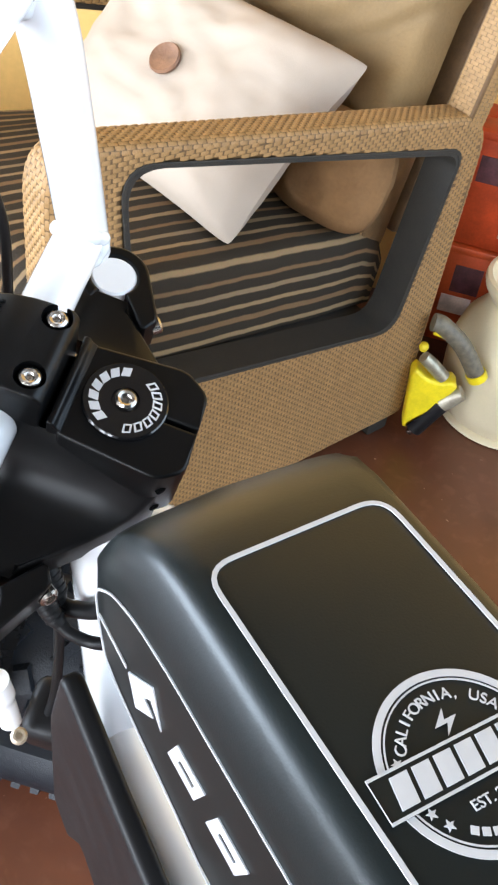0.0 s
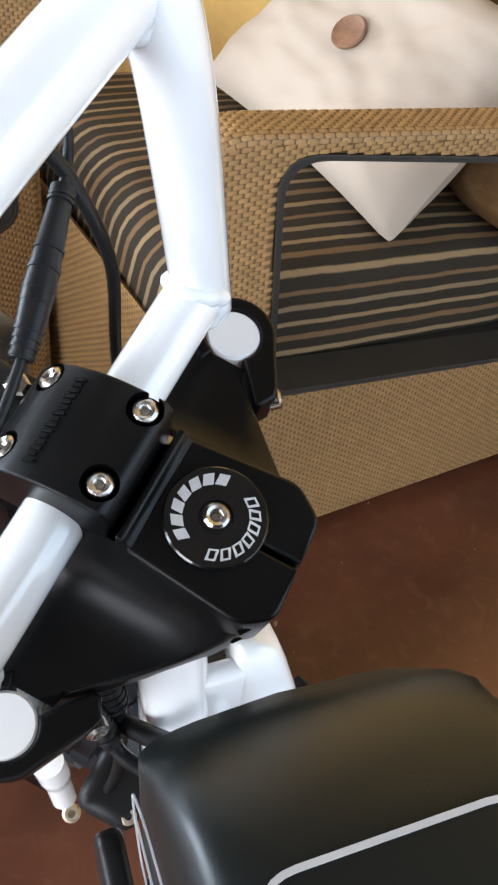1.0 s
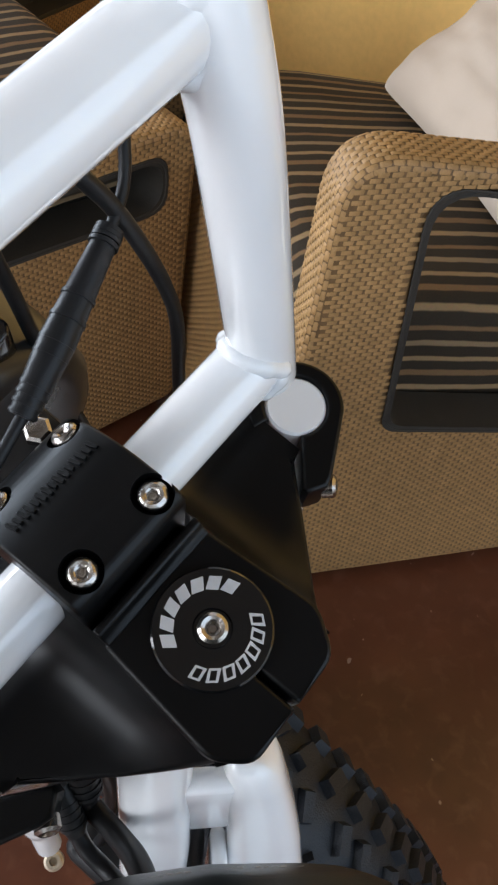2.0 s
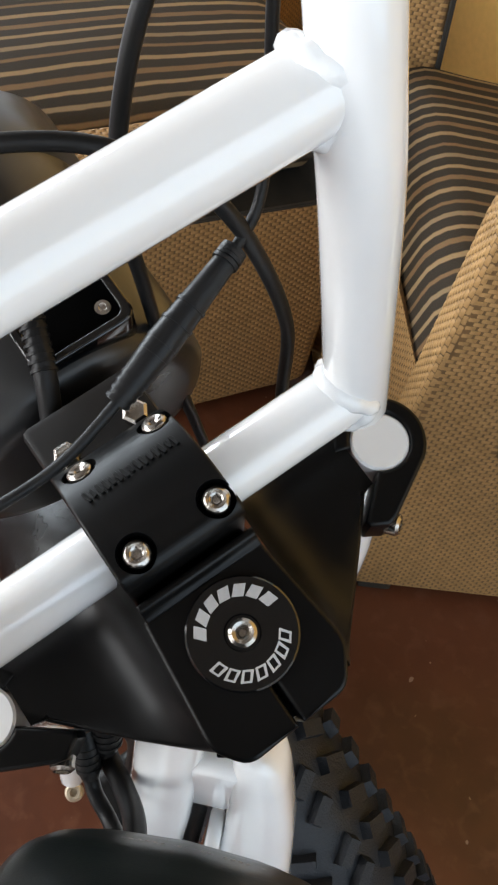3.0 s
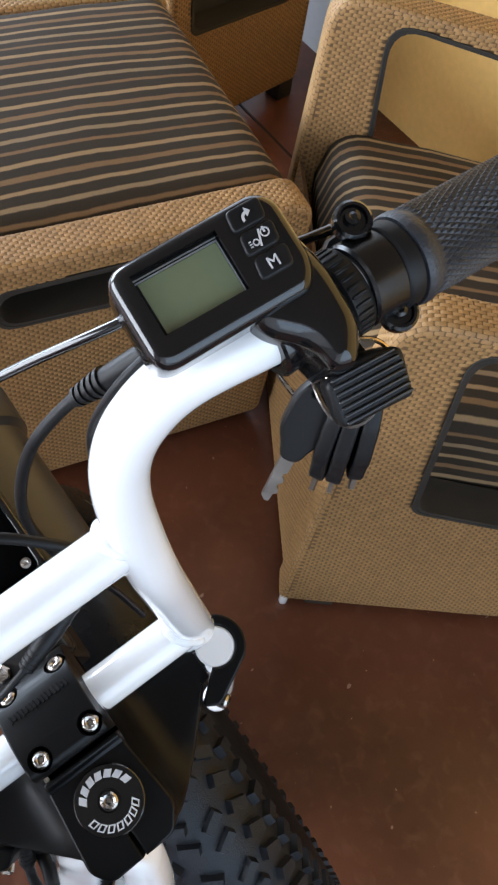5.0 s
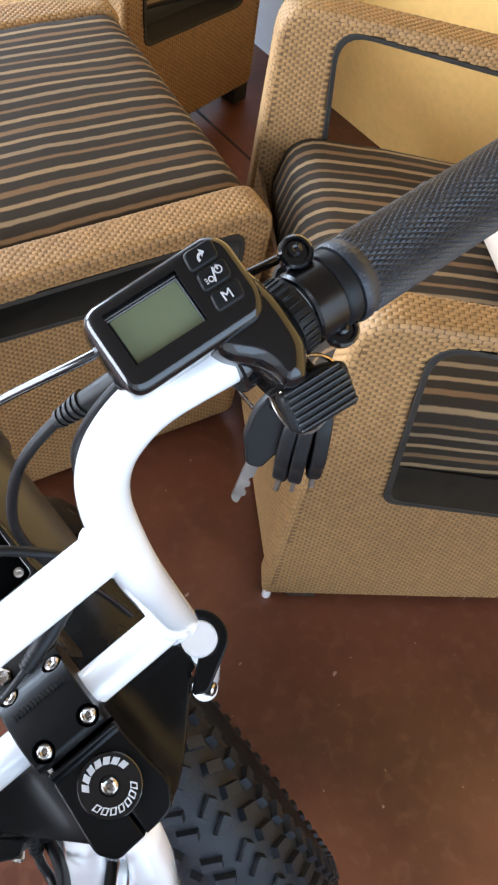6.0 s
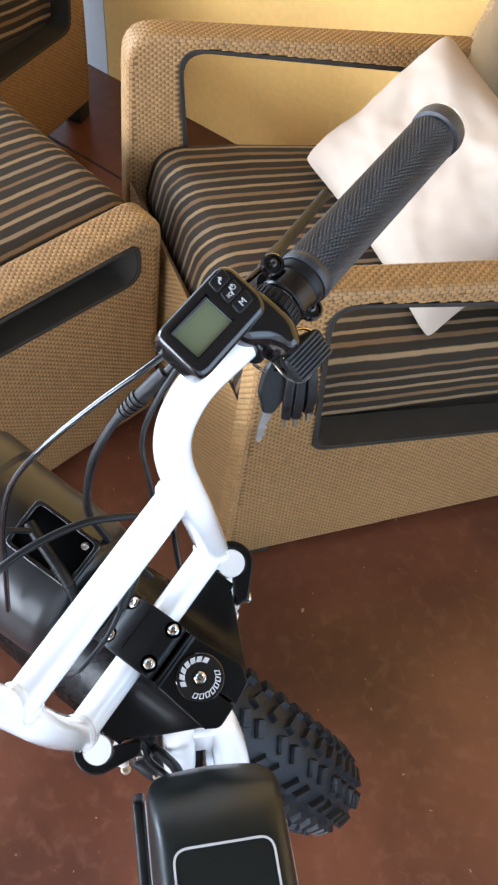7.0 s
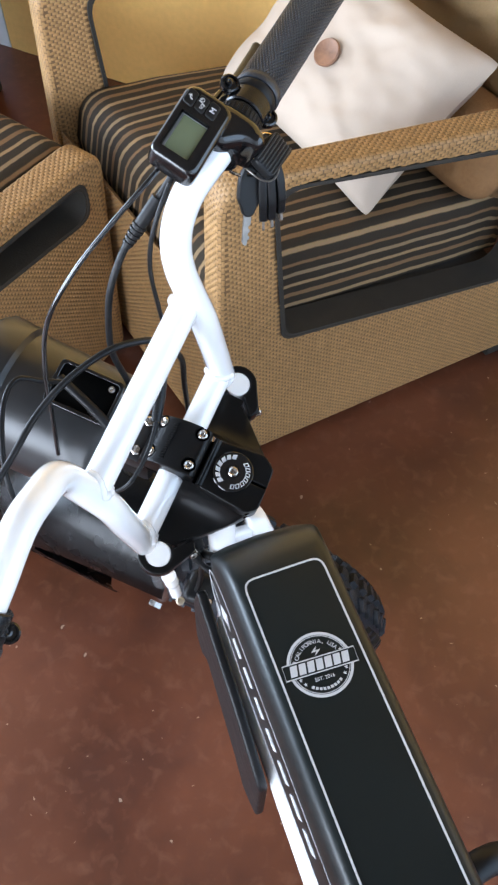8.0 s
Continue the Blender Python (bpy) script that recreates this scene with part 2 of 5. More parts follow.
def weave(surface, width, height, keep=None, cell=0.0128, row=0.0053, lift=0.0009, into=None):
    """Strands that pass over and under: small arched pieces laid like bricks over surface(u, v) -> (point, normal), u and v in metres."""
    verts, faces = into if into else ([], [])
    rows, cols = max(1, round(height / row)), max(1, round(width / cell))
    rh, cw = height / rows, width / cols
    for j in range(rows):
        off = 0.5 * (j % 2)
        for i in range(-1 if off else 0, cols):
            u0, u1 = (i + off) * cw, (i + off + 1) * cw
            u0, u1 = max(u0, 0) + cw * 0.038, min(u1, width) - cw * 0.038
            v0, v1 = j * rh + rh * 0.04, (j + 1) * rh - rh * 0.04
            if u1 - u0 < cw * 0.3 or (keep and not all(keep(u, v) for u, v in ((u0 * 0.75 + u1 * 0.25, (v0 + v1) / 2), (u0 * 0.25 + u1 * 0.75, (v0 + v1) / 2)))):
                continue
            base = len(verts)
            for a, h in ((0.0, -0.0005), (0.16, 1.0), (0.84, 1.0), (1.0, -0.0005)):
                for b, g in ((0.0, 0.45), (0.5, 1.0), (1.0, 0.45)):
                    p, n = surface(u0 + (u1 - u0) * a, v0 + (v1 - v0) * b)
                    verts.append(tuple(p + n * (lift * h * g if h > 0 else h)))
            for a in range(3):
                for b in range(2):
                    q = base + a * 3 + b
                    faces.append((q, q + 3, q + 4, q + 1))
    return verts, faces


def mesh_from(verts, faces, name="mesh"):
    me = bpy.data.meshes.new(name)
    me.from_pydata(verts, [], faces)
    me.update()
    return me


# ---- the room ----
# the long wall runs 10 degrees off the x axis
ROOM = pose(-1.30, 2.149, 0, 0, 0, -10.0)


def structure(name, geo, material, label, category, m=None):
    return tagged(part(name, geo, material, None, "", m), label, category, kind="structure")


structure("floor", box((-3.2, -5.2, -0.12), (3.4, 0.1, 0.0)), FLOOR, "glossy red-brown stained concrete floor with worn patches", "floor", ROOM)
structure("wall_north", box((0.0, 0.0, 0.0), (3.4, 0.15, 2.8)), PLASTER, "warm yellow plastered wall behind the armchairs", "wall", ROOM)
structure("wall_north_pale", box((-3.2, 0.0, 0.0), (-0.003, 0.15, 2.8)), PALEWALL, "pale grey plastered wall beside the yellow one", "wall", ROOM)
we = bmesh.new()
add_box(we, (3.4, -5.2, 0.0), (3.55, 0.15, 0.6))
add_box(we, (3.4, -5.2, 2.4), (3.55, 0.15, 2.8))
add_box(we, (3.4, -0.15, 0.6), (3.55, 0.15, 2.4))
add_box(we, (3.4, -5.2, 0.6), (3.55, -2.7, 2.4))
structure("wall_east", we, PALEWALL, "pale grey wall with a wide window opening", "wall", ROOM)
ww = bmesh.new()
add_box(ww, (-3.35, -5.2, 0.0), (-3.2, 0.15, 0.5))
add_box(ww, (-3.35, -5.2, 2.5), (-3.2, 0.15, 2.8))
add_box(ww, (-3.35, -0.9, 0.5), (-3.2, 0.15, 2.5))
add_box(ww, (-3.35, -5.2, 0.5), (-3.2, -4.4, 2.5))
structure("wall_west", ww, PALEWALL, "pale grey wall with a wide window opening", "wall", ROOM)
ws = bmesh.new()
add_box(ws, (-3.35, -5.35, 0.0), (3.55, -5.2, 0.5))
add_box(ws, (-3.35, -5.35, 2.5), (3.55, -5.2, 2.8))
add_box(ws, (-3.35, -5.35, 0.5), (-2.6, -5.2, 2.5))
add_box(ws, (2.0, -5.35, 0.5), (3.55, -5.2, 2.5))
structure("wall_south", ws, PALEWALL, "pale grey wall with a wide window opening", "wall", ROOM)
structure("ceiling", box((-3.35, -5.35, 2.8), (3.55, 0.15, 2.92)), CEILING, "plain unseen ceiling, coloured dark to cut reflections and fill light", "ceiling", ROOM)
structure("floor_joint", box((-2.6, -0.319, 0.0002), (3.3, -0.312, 0.0012)), mat("joint_filler", (0.018, 0.009, 0.006), 0.7, var=0.4, scale=20), "dark saw-cut joint in the concrete floor", "joint", ROOM)

window_light("window_light_west", ROOM @ Vector((-3.15, -2.6, 1.5)), ROOM @ Vector((0, -2.6, 0.9)), 3.4, 1.95, 335, (0.68, 0.84, 1.0))
window_light("window_light_south", ROOM @ Vector((-0.3, -5.12, 1.5)), ROOM @ Vector((-0.3, 0, 0.8)), 4.4, 1.95, 300, (0.80, 0.90, 1.0))
window_light("window_light_east", ROOM @ Vector((3.36, -1.42, 1.5)), ROOM @ Vector((0, -1.5, 0.9)), 2.5, 1.75, 34, (0.60, 0.80, 1.0))

# ---- armchairs ----
def striped_cloth(name, period=0.118):
    """Woven stripes that run from the front to the back of a cushion, read from the mesh's own 'stripe' length."""
    m = bpy.data.materials.new(name)
    m.use_nodes = True
    n, ln = m.node_tree.nodes, m.node_tree.links
    b = n["Principled BSDF"]
    b.inputs["Roughness"].default_value = 0.85
    b.inputs["Specular IOR Level"].default_value = 0.25
    at = n.new("ShaderNodeAttribute")
    at.attribute_name = "stripe"
    co = n.new("ShaderNodeTexCoord")
    ns = n.new("ShaderNodeTexNoise")
    ns.inputs["Scale"].default_value = 40
    ln.new(co.outputs["Object"], ns.inputs["Vector"])
    wob = n.new("ShaderNodeMath")
    wob.operation = "MULTIPLY_ADD"
    wob.inputs[1].default_value = 0.003
    ln.new(ns.outputs["Fac"], wob.inputs[0])
    ln.new(at.outputs["Fac"], wob.inputs[2])
    fr = n.new("ShaderNodeMath")
    fr.operation = "DIVIDE"
    fr.inputs[1].default_value = period
    ln.new(wob.outputs[0], fr.inputs[0])
    fc = n.new("ShaderNodeMath")
    fc.operation = "FRACT"
    ln.new(fr.outputs[0], fc.inputs[0])
    ramp = n.new("ShaderNodeValToRGB")
    cr = ramp.color_ramp
    dark, tan, rust, pale = (0.034, 0.0240, 0.014500, 1), (0.31, 0.2, 0.1, 1), (0.2, 0.115, 0.053, 1), (0.26, 0.175, 0.095, 1)
    seq = [(0.0, dark)]
    for k, (col, wide) in enumerate(((tan, 0.05), (rust, 0.06), (tan, 0.04), (pale, 0.05), (rust, 0.035))):
        p = 0.06 + 0.2 * k
        seq += [(p, dark), (p + 0.018, col), (p + 0.018 + wide, col), (p + 0.036 + wide, dark)]
    seq += [(1.0, dark)]
    cr.elements[0].position, cr.elements[0].color = seq[0]
    cr.elements[1].position, cr.elements[1].color = seq[-1]
    for pos, col in seq[1:-1]:
        e = cr.elements.new(pos)
        e.color = col
    ln.new(fc.outputs[0], ramp.inputs[0])
    wear = n.new("ShaderNodeTexNoise")
    wear.inputs["Scale"].default_value = 420
    ln.new(co.outputs["Object"], wear.inputs["Vector"])
    mx = n.new("ShaderNodeMix")
    mx.data_type, mx.blend_type = "RGBA", "MULTIPLY"
    mx.inputs["Factor"].default_value = 0.35
    ln.new(ramp.outputs[0], mx.inputs["A"])
    ln.new(wear.outputs["Color"], mx.inputs["B"])
    ln.new(mx.outputs["Result"], b.inputs["Base Color"])
    bp = n.new("ShaderNodeBump")
    bp.inputs["Strength"].default_value, bp.inputs["Distance"].default_value = 0.4, 0.001
    ln.new(wear.outputs["Fac"], bp.inputs["Height"])
    ln.new(bp.outputs[0], b.inputs["Normal"])
    return m


CLOTH = striped_cloth("striped_cloth")


def cushion(w, d, t, crown=0.02):
    """A seat cushion: x from -w to 0, y from 0 to d, top at about z = 0, rounded over the front and sides; carries the 'stripe' length."""
    e = 0.03
    side = [(0.0, -t), (0.0, -t * 0.6), (0.0, -e)] + [(-e + e * math.cos(1.5708 * k / 5), -e + e * math.sin(1.5708 * k / 5)) for k in range(1, 6)]
    mid = [(-e - (w - 2 * e) * k / 14, 0.0) for k in range(1, 14)]
    far = [(-w - x, z) for x, z in reversed(side)]
    section = side + mid + far
    length, stripe = 0.0, []
    for k, (x, z) in enumerate(section):
        if k:
            length += math.hypot(x - section[k - 1][0], z - section[k - 1][1])
        stripe.append(length)
    f = 0.05
    path = [(0.004, -t), (-0.004, -t * 0.7), (0.0, -f)] + [(f - f * math.cos(1.5708 * k / 5), -f + f * math.sin(1.5708 * k / 5)) for k in range(1, 6)]
    path += [(f + (d - 2 * f) * k / 10, 0.0) for k in range(1, 11)] + [(d - 0.015, -0.015), (d, -0.04), (d, -t)]
    verts, faces, att = [], [], []
    for y, drop in path:
        q = max(0.0, 1 + drop / t)
        for k, (x, z) in enumerate(section):
            u = (x + w / 2) / (w / 2)
            v = (y - d / 2) / (d / 2)
            zz = -t + (z + t) * q + crown * (1 - u * u) * (1 - min(1, v * v)) * q
            zz += 0.004 * noise.noise((x * 9, y * 9, 0.0)) * q
            verts.append((x, y, zz))
            att.append(stripe[k])
    n = len(section)
    for a in range(len(path) - 1):
        for k in range(n - 1):
            faces.append((a * n + k, a * n + k + 1, (a + 1) * n + k + 1, (a + 1) * n + k))
    me = mesh_from(verts, faces)
    at = me.attributes.new("stripe", "FLOAT", "POINT")
    at.data.foreach_set("value", att)
    return me


def pillow_mesh(size_u, size_v, puff, n=44, seed=0.0, pinch=0.07, boxy=(4, 0.55), blunt=(0.0, 4)):
    """A stuffed square pillow in the xy plane, its corners drawn out and its sides drawn in."""
    verts, faces = [], []
    for side in (1, -1):
        for j in range(n + 1):
            for i in range(n + 1):
                u, v = 2 * i / n - 1, 2 * j / n - 1
                uu = u * (1 - pinch * (1 - v * v))
                vv = v * (1 - pinch * (1 - u * u))
                h = max(0.0, (1 - abs(u) ** boxy[0]) * (1 - abs(v) ** boxy[0])) ** boxy[1]
                wr = 0.18 * noise.noise((u * 2.1 + seed, v * 2.1, side * 1.0)) + 0.09 * noise.noise((u * 5 + seed, v * 5, 3.0)) + 0.03 * noise.noise((u * 14 + seed, v * 9, 7.0))
                cut = 1 - blunt[0] * abs(u * v) ** blunt[1]
                verts.append((uu * cut * size_u / 2, vv * cut * size_v / 2, side * puff * h * (1 + wr)))
        base = 0 if side == 1 else (n + 1) ** 2
        for j in range(n):
            for i in range(n):
                q = base + j * (n + 1) + i
                quad = (q, q + 1, q + n + 2, q + n + 1)
                faces.append(quad if side == 1 else quad[::-1])
    return mesh_from(verts, faces)


def side_frame(outer, hole, name, parent, m, thick=0.05):
    """One wicker side of a chair: a solid core in the yz plane, x from -thick to 0, with woven strands on its faces."""
    turned = Matrix(((0, 0, 1, 0), (1, 0, 0, 0), (0, 1, 0, 0), (0, 0, 0, 1)))
    core = plate([outer, hole], -thick, 0.0, 0.010)
    core.transform(turned)
    ob = part(name, core, SHADEDCORE, parent, "", m)
    ys = [p[0] for p in outer]
    zs = [p[1] for p in outer]
    y0, y1, z0, z1 = min(ys), max(ys), min(zs), max(zs)

    def keep(u, v):
        y, z = y0 + u, z0 + v
        return all(inside(outer, y + a, z + b) for a, b in ((0.009, 0), (-0.009, 0), (0, 0.009), (0, -0.009)))

    def clear(u, v):
        y, z = y0 + u, z0 + v
        return not any(inside(hole, y + a, z + b) for a, b in ((0.0045, 0), (-0.0045, 0), (0, 0.0045), (0, -0.0045)))

    def both(u, v):
        return keep(u, v) and clear(u, v)

    got = weave(lambda u, v: (Vector((0.0, y0 + u, z0 + v)), Vector((1, 0, 0))), y1 - y0, z1 - z0, both, lift=0.0008)
    weave(lambda u, v: (Vector((-thick, y0 + u, z0 + v)), Vector((-1, 0, 0))), y1 - y0, z1 - z0, both, lift=0.0008, into=got)
    # strands over the rounded rim: the front post and the arm's top
    rr = 0.0105
    q = 1.5708 * rr
    rim = [p for p in outer]
    run, total = [], 0.0
    start = min(range(len(rim)), key=lambda k: (rim[k][1] > z0 + 0.01, rim[k][0]))
    rim = rim[start:] + rim[:start]
    for a, b in zip(rim, rim[1:]):
        run.append((total, Vector(a), Vector(b)))
        total += (Vector(b) - Vector(a)).length

    def strip(u, v):
        for s, a, b in run:
            ln = (b - a).length
            if u <= s + ln or s == run[-1][0]:
                t = min(1.0, max(0.0, (u - s) / max(ln, 1e-6)))
                p = a.lerp(b, t)
                d = (b - a).normalized()
                nrm = Vector((0, -d.y, d.x))
                if (Vector((0, p.x, p.y)) - Vector((0, (y0 + y1) / 2, (z0 + z1) / 2))).dot(nrm) < 0:
                    nrm = -nrm
                base = Vector((0, p.x, p.y))
                if v < q:
                    a = v / rr
                    return base + Vector((-rr + rr * math.cos(a), 0, 0)) + nrm * (rr * math.sin(a) - rr + 0.0004), Vector((math.cos(a), 0, 0)) + nrm * math.sin(a)
                if v > q + thick - 2 * rr:
                    a = min(1.5708, (v - q - thick + 2 * rr) / rr)
                    return base + Vector((-thick + rr - rr * math.sin(a), 0, 0)) + nrm * (rr * math.cos(a) - rr + 0.0004), Vector((-math.sin(a), 0, 0)) + nrm * math.cos(a)
                return base + Vector((-rr - (v - q), 0, 0)) + nrm * 0.0004, nrm
    weave(strip, total, thick - 2 * rr + 2 * q, lift=0.0007, into=got)
    part("weave", mesh_from(*got), WICKER, ob, "", m, 60)
    # dark lining round the opening
    hy, hz = sum(p[0] for p in hole) / len(hole), sum(p[1] for p in hole) / len(hole)

    def grown(d):
        return [(y + d * (1 if y > hy else -1) * min(1.0, abs(y - hy) / 0.03), z + d * (1 if z > hz else -1) * min(1.0, abs(z - hz) / 0.015)) for y, z in hole]

    lining = joined(plate([grown(0.0008), grown(-0.0035)], -thick - 0.0012, 0.0012, 0.0))
    lining.transform(turned)
    for x in (-0.0006, -thick - 0.0022):
        edge = joined(plate([grown(0.0048), grown(0.0004)], x, x + 0.0028, 0.0009))
        edge.transform(turned)
        part("opening_edge", edge, DARKLINING, ob, "", m, 60)
    part("opening_lining", lining, DARKLINING, ob, "dark lining round the opening", m)
    return ob


def quad_weave(a, b, c, d, into=None, cell=0.0128, row=0.0053):
    """Strands on the flat four-sided face a, b (along), c, d."""
    a, b, c, d = (Vector(p) for p in (a, b, c, d))
    nrm = (b - a).cross(d - a).normalized()
    w, h = ((b - a).length + (c - d).length) / 2, ((d - a).length + (c - b).length) / 2
    return weave(lambda u, v: (a.lerp(b, u / w).lerp(d.lerp(c, u / w), v / h), nrm), w, h, None, cell, row, into=into)


def armchair(m, width, label, group, skew=0.0, outer=None, hole=None, depth=1.0):
    """A wicker armchair: the near side at x = 0, the far one at x = -width, the front at y = 0; depth shortens the seat."""
    ch = thing("armchair", label, "armchair", m.translation, group)
    ch.matrix_basis = m.copy()
    outer = outer or rounded([(-0.018, 0.02), (0.012, 0.683), (0.705, 0.588), (0.69, 0.03)], [0.012, 0.06, 0.06, 0.02], 8)
    hole = hole or rounded([(0.118, 0.330), (0.098, 0.649), (0.655, 0.545), (0.598, 0.253)], [0.022, 0.05, 0.03, 0.04], 6)
    side_frame(outer, hole, "side_frame", ch, m, 0.055)
    side_frame(outer, hole, "side_frame", ch, m @ pose(-width + 0.055, skew, 0), 0.055)
    xi, xo = -0.055, -width + 0.055
    fr = bmesh.new()
    add_box(fr, (xo, 0.0, 0.03), (xi, 0.009, 0.398), 0.003)
    lean = Matrix(((1, 0, 0, 0), (0, 1, 0.0453, -0.013), (0, 0, 1, 0), (0, 0, 0, 1)))
    fr.transform(lean)
    fm = m @ pose(xi, 0.0, 0, 0, 0, math.degrees(math.atan2(-skew, width - 0.11))) @ pose(-xi, 0, 0)
    fp = part("front_panel", fr, SHADEDCORE, ch, "", fm)
    front = mesh_from(*quad_weave((xo, 0.0, 0.03), (xi, 0.0, 0.03), (xi, 0.0, 0.405), (xo, 0.0, 0.405)))
    front.transform(lean)
    part("weave", front, WICKER, fp, "", fm, 60)
    # seat and back follow the skew of the two sides
    k = -skew / (width - 0.11)
    sm = m @ Matrix(((1, 0, 0, 0), (k, 1, 0, -k * xi), (0, 0, 1, 0), (0, 0, 0, 1)))
    part("seat_base", box((xo, 0.05, -0.175), (xi, 0.64 * depth, -0.135), 0.006), DARKLINING, ch, "dark seat base under the cushion", m @ pose(0, 0, 0.475, -9.0, 0, 0))
    seat = cushion(width - 0.10, 0.632 * depth, 0.135)
    seat.transform(pose(-0.05, 0.020, 0.478, -9.0, 0, 0))
    part("seat_cushion", seat, CLOTH, ch, "striped brown and tan seat cushion", sm, 50)
    # the back leans away from the seat
    lay = pose(0, 0.748 * depth, 0.52, -16, 0, 0)
    bm = box((xo + 0.005, -0.035, -0.18), (xi - 0.005, 0.02, 0.48), 0.012)
    bm.transform(lay)
    bk = part("backrest", bm, SHADEDCORE, ch, "", sm)
    wv = quad_weave((xo, 0.0205, -0.15), (xi, 0.0205, -0.15), (xi, 0.0205, 0.47), (xo, 0.0205, 0.47))
    wv = mesh_from(*wv)
    wv.transform(lay)
    part("weave", wv, WICKER, bk, "", sm, 60)
    rail = box((xo + 0.002, -0.122, -0.20), (xi - 0.002, -0.060, -0.03), 0.008)
    rail.transform(lay)
    br = part("back_rail", rail, SHADEDCORE, ch, "", sm)
    wv = mesh_from(*quad_weave((xo + 0.004, -0.1225, -0.19), (xi - 0.004, -0.1225, -0.19), (xi - 0.004, -0.1225, -0.035), (xo + 0.004, -0.1225, -0.035)))
    wv.transform(lay)
    part("weave", wv, WICKER, br, "", sm, 60)
    bc = pillow_mesh(width - 0.104, 0.50, 0.06, 56, 4.0, 0.0, (14, 0.42))
    for v in bc.vertices:
        v.co.z *= 1.0 if v.co.z > 0 else 0.3
    bc.transform(pose(-width / 2, 0.708 * depth, 0.755, 74, 0, 0))
    for v in bc.vertices:
        # slack folds that run across the lower half
        q = v.co.z - 0.60 - 0.25 * (v.co.x + width / 2) ** 2 * 6
        v.co.y += 0.010 * math.exp(-(q / 0.012) ** 2) + 0.007 * math.exp(-((q - 0.075 - 0.2 * v.co.x) / 0.014) ** 2)
    part("back_cushion", bc, BROWNCLOTH, ch, "soft brown fabric back cushion", sm, 60)
    # wicker posts that carry the back up from the arms
    for x in (0.0, -width + 0.055):
        pm = m @ pose(x, 0.664 * depth + (skew if x else 0.0), 0.56, -15.6, 0, 0)
        bp = part("back_post", box((-0.053, -0.017, -0.02), (-0.002, 0.022, 0.44), 0.008, None, 3), SHADEDCORE, ch, "", pm)
        pw = quad_weave((-0.001, -0.013, 0.0), (-0.001, 0.018, 0.0), (-0.001, 0.018, 0.43), (-0.001, -0.013, 0.43))
        quad_weave((-0.048, -0.0175, 0.0), (-0.006, -0.0175, 0.0), (-0.006, -0.0175, 0.43), (-0.048, -0.0175, 0.43), into=pw)
        part("weave", mesh_from(*pw), WICKER, bp, "", pm, 60)
    part("glide", lathe([(0, 0), (0.007, 0), (0.008, 0.004), (0.008, 0.03), (0, 0.03)], 14), WHITE, ch, "white plastic glide", m @ pose(-0.008, -0.008, 0))
    for x in (-0.03, -width + 0.03):
        for y in (0.05, 0.66 * depth - 0.02):
            part("foot", box((-0.024, -0.024, 0.0), (0.024, 0.024, 0.05), 0.004), DARKLINING, ch, "black block foot", m @ pose(x, y, 0))
    return ch


def turned(deg):
    return math.cos(radians(deg)), math.sin(radians(deg))


CH1 = pose(-0.255, 0.965, 0, 0, 0, 43.5 - 90)
armchair(CH1, 0.655, "tan wicker armchair with striped seat and brown back cushion", "wicker armchairs", -0.06)
CH3 = pose(-1.222, 1.535, 0, 0, 0, 1)
low_side = rounded([(-0.012, 0.05), (0.006, 0.66), (0.445, 0.60), (0.43, 0.05)], [0.012, 0.05, 0.05, 0.02], 8)
low_hole = rounded([(0.060, 0.285), (0.052, 0.61), (0.40, 0.56), (0.365, 0.272)], [0.022, 0.04, 0.03, 0.03], 6)
armchair(CH3, 0.60, "tan wicker armchair standing against the wall, its arm open", "wicker armchairs", 0.0, low_side, low_hole, 0.64)


# ---- ottoman ----
def ottoman(m):
    """A low wicker seat: the side with a slot at x = 0, the end at y = 0 nearest the armchair, running to y = -0.54."""
    ot = thing("ottoman", "low tan wicker ottoman with a slotted side and striped cushion", "ottoman", m.translation)
    ot.matrix_basis = m.copy()
    outer = rounded([(-0.64, 0.03), (-0.64, 0.505), (0.0, 0.505), (-0.03, 0.03)], [0.02, 0.03, 0.045, 0.02], 7)
    hole = rounded([(-0.46, 0.405), (-0.46, 0.465), (-0.055, 0.47), (-0.055, 0.395)], [0.028, 0.028, 0.03, 0.035], 5)
    side_frame(outer, hole, "side_frame", ot, m, 0.065)
    side_frame(outer, hole, "side_frame", ot, m @ pose(-0.56, 0, 0), 0.065)
    for y, name in ((-0.045, "end_panel"), (-0.615, "end_panel")):
        ep = part(name, box((-0.56, y - 0.015, 0.05), (-0.065, y + 0.02, 0.44), 0.004), SHADEDCORE, ot, "", m)
        part("weave", mesh_from(*quad_weave((-0.065, y + 0.0205, 0.05), (-0.56, y + 0.0205, 0.05), (-0.56, y + 0.0205, 0.44), (-0.065, y + 0.0205, 0.44))), WICKER, ep, "", m, 60)
    part("seat_base", box((-0.56, -0.61, 0.37), (-0.07, -0.06, 0.40), 0.004), DARKLINING, ot, "dark seat base", m)
    cu = cushion(0.50, 0.62, 0.10)
    part("seat_cushion", cu, CLOTH, ot, "striped brown and tan cushion", m @ pose(-0.565, -0.005, 0.505, 0, 0, 180), 50)
    for x in (-0.04, -0.585):
        for y in (-0.07, -0.59):
            part("foot", lathe([(0, 0), (0.014, 0), (0.02, 0.02), (0.02, 0.05), (0, 0.05)], 14), DARKLINING, ot, "black foot", m @ pose(x, y, 0))
    return ot


ottoman(pose(-0.545, 1.215, 0, 0, 0, 71 - 90))


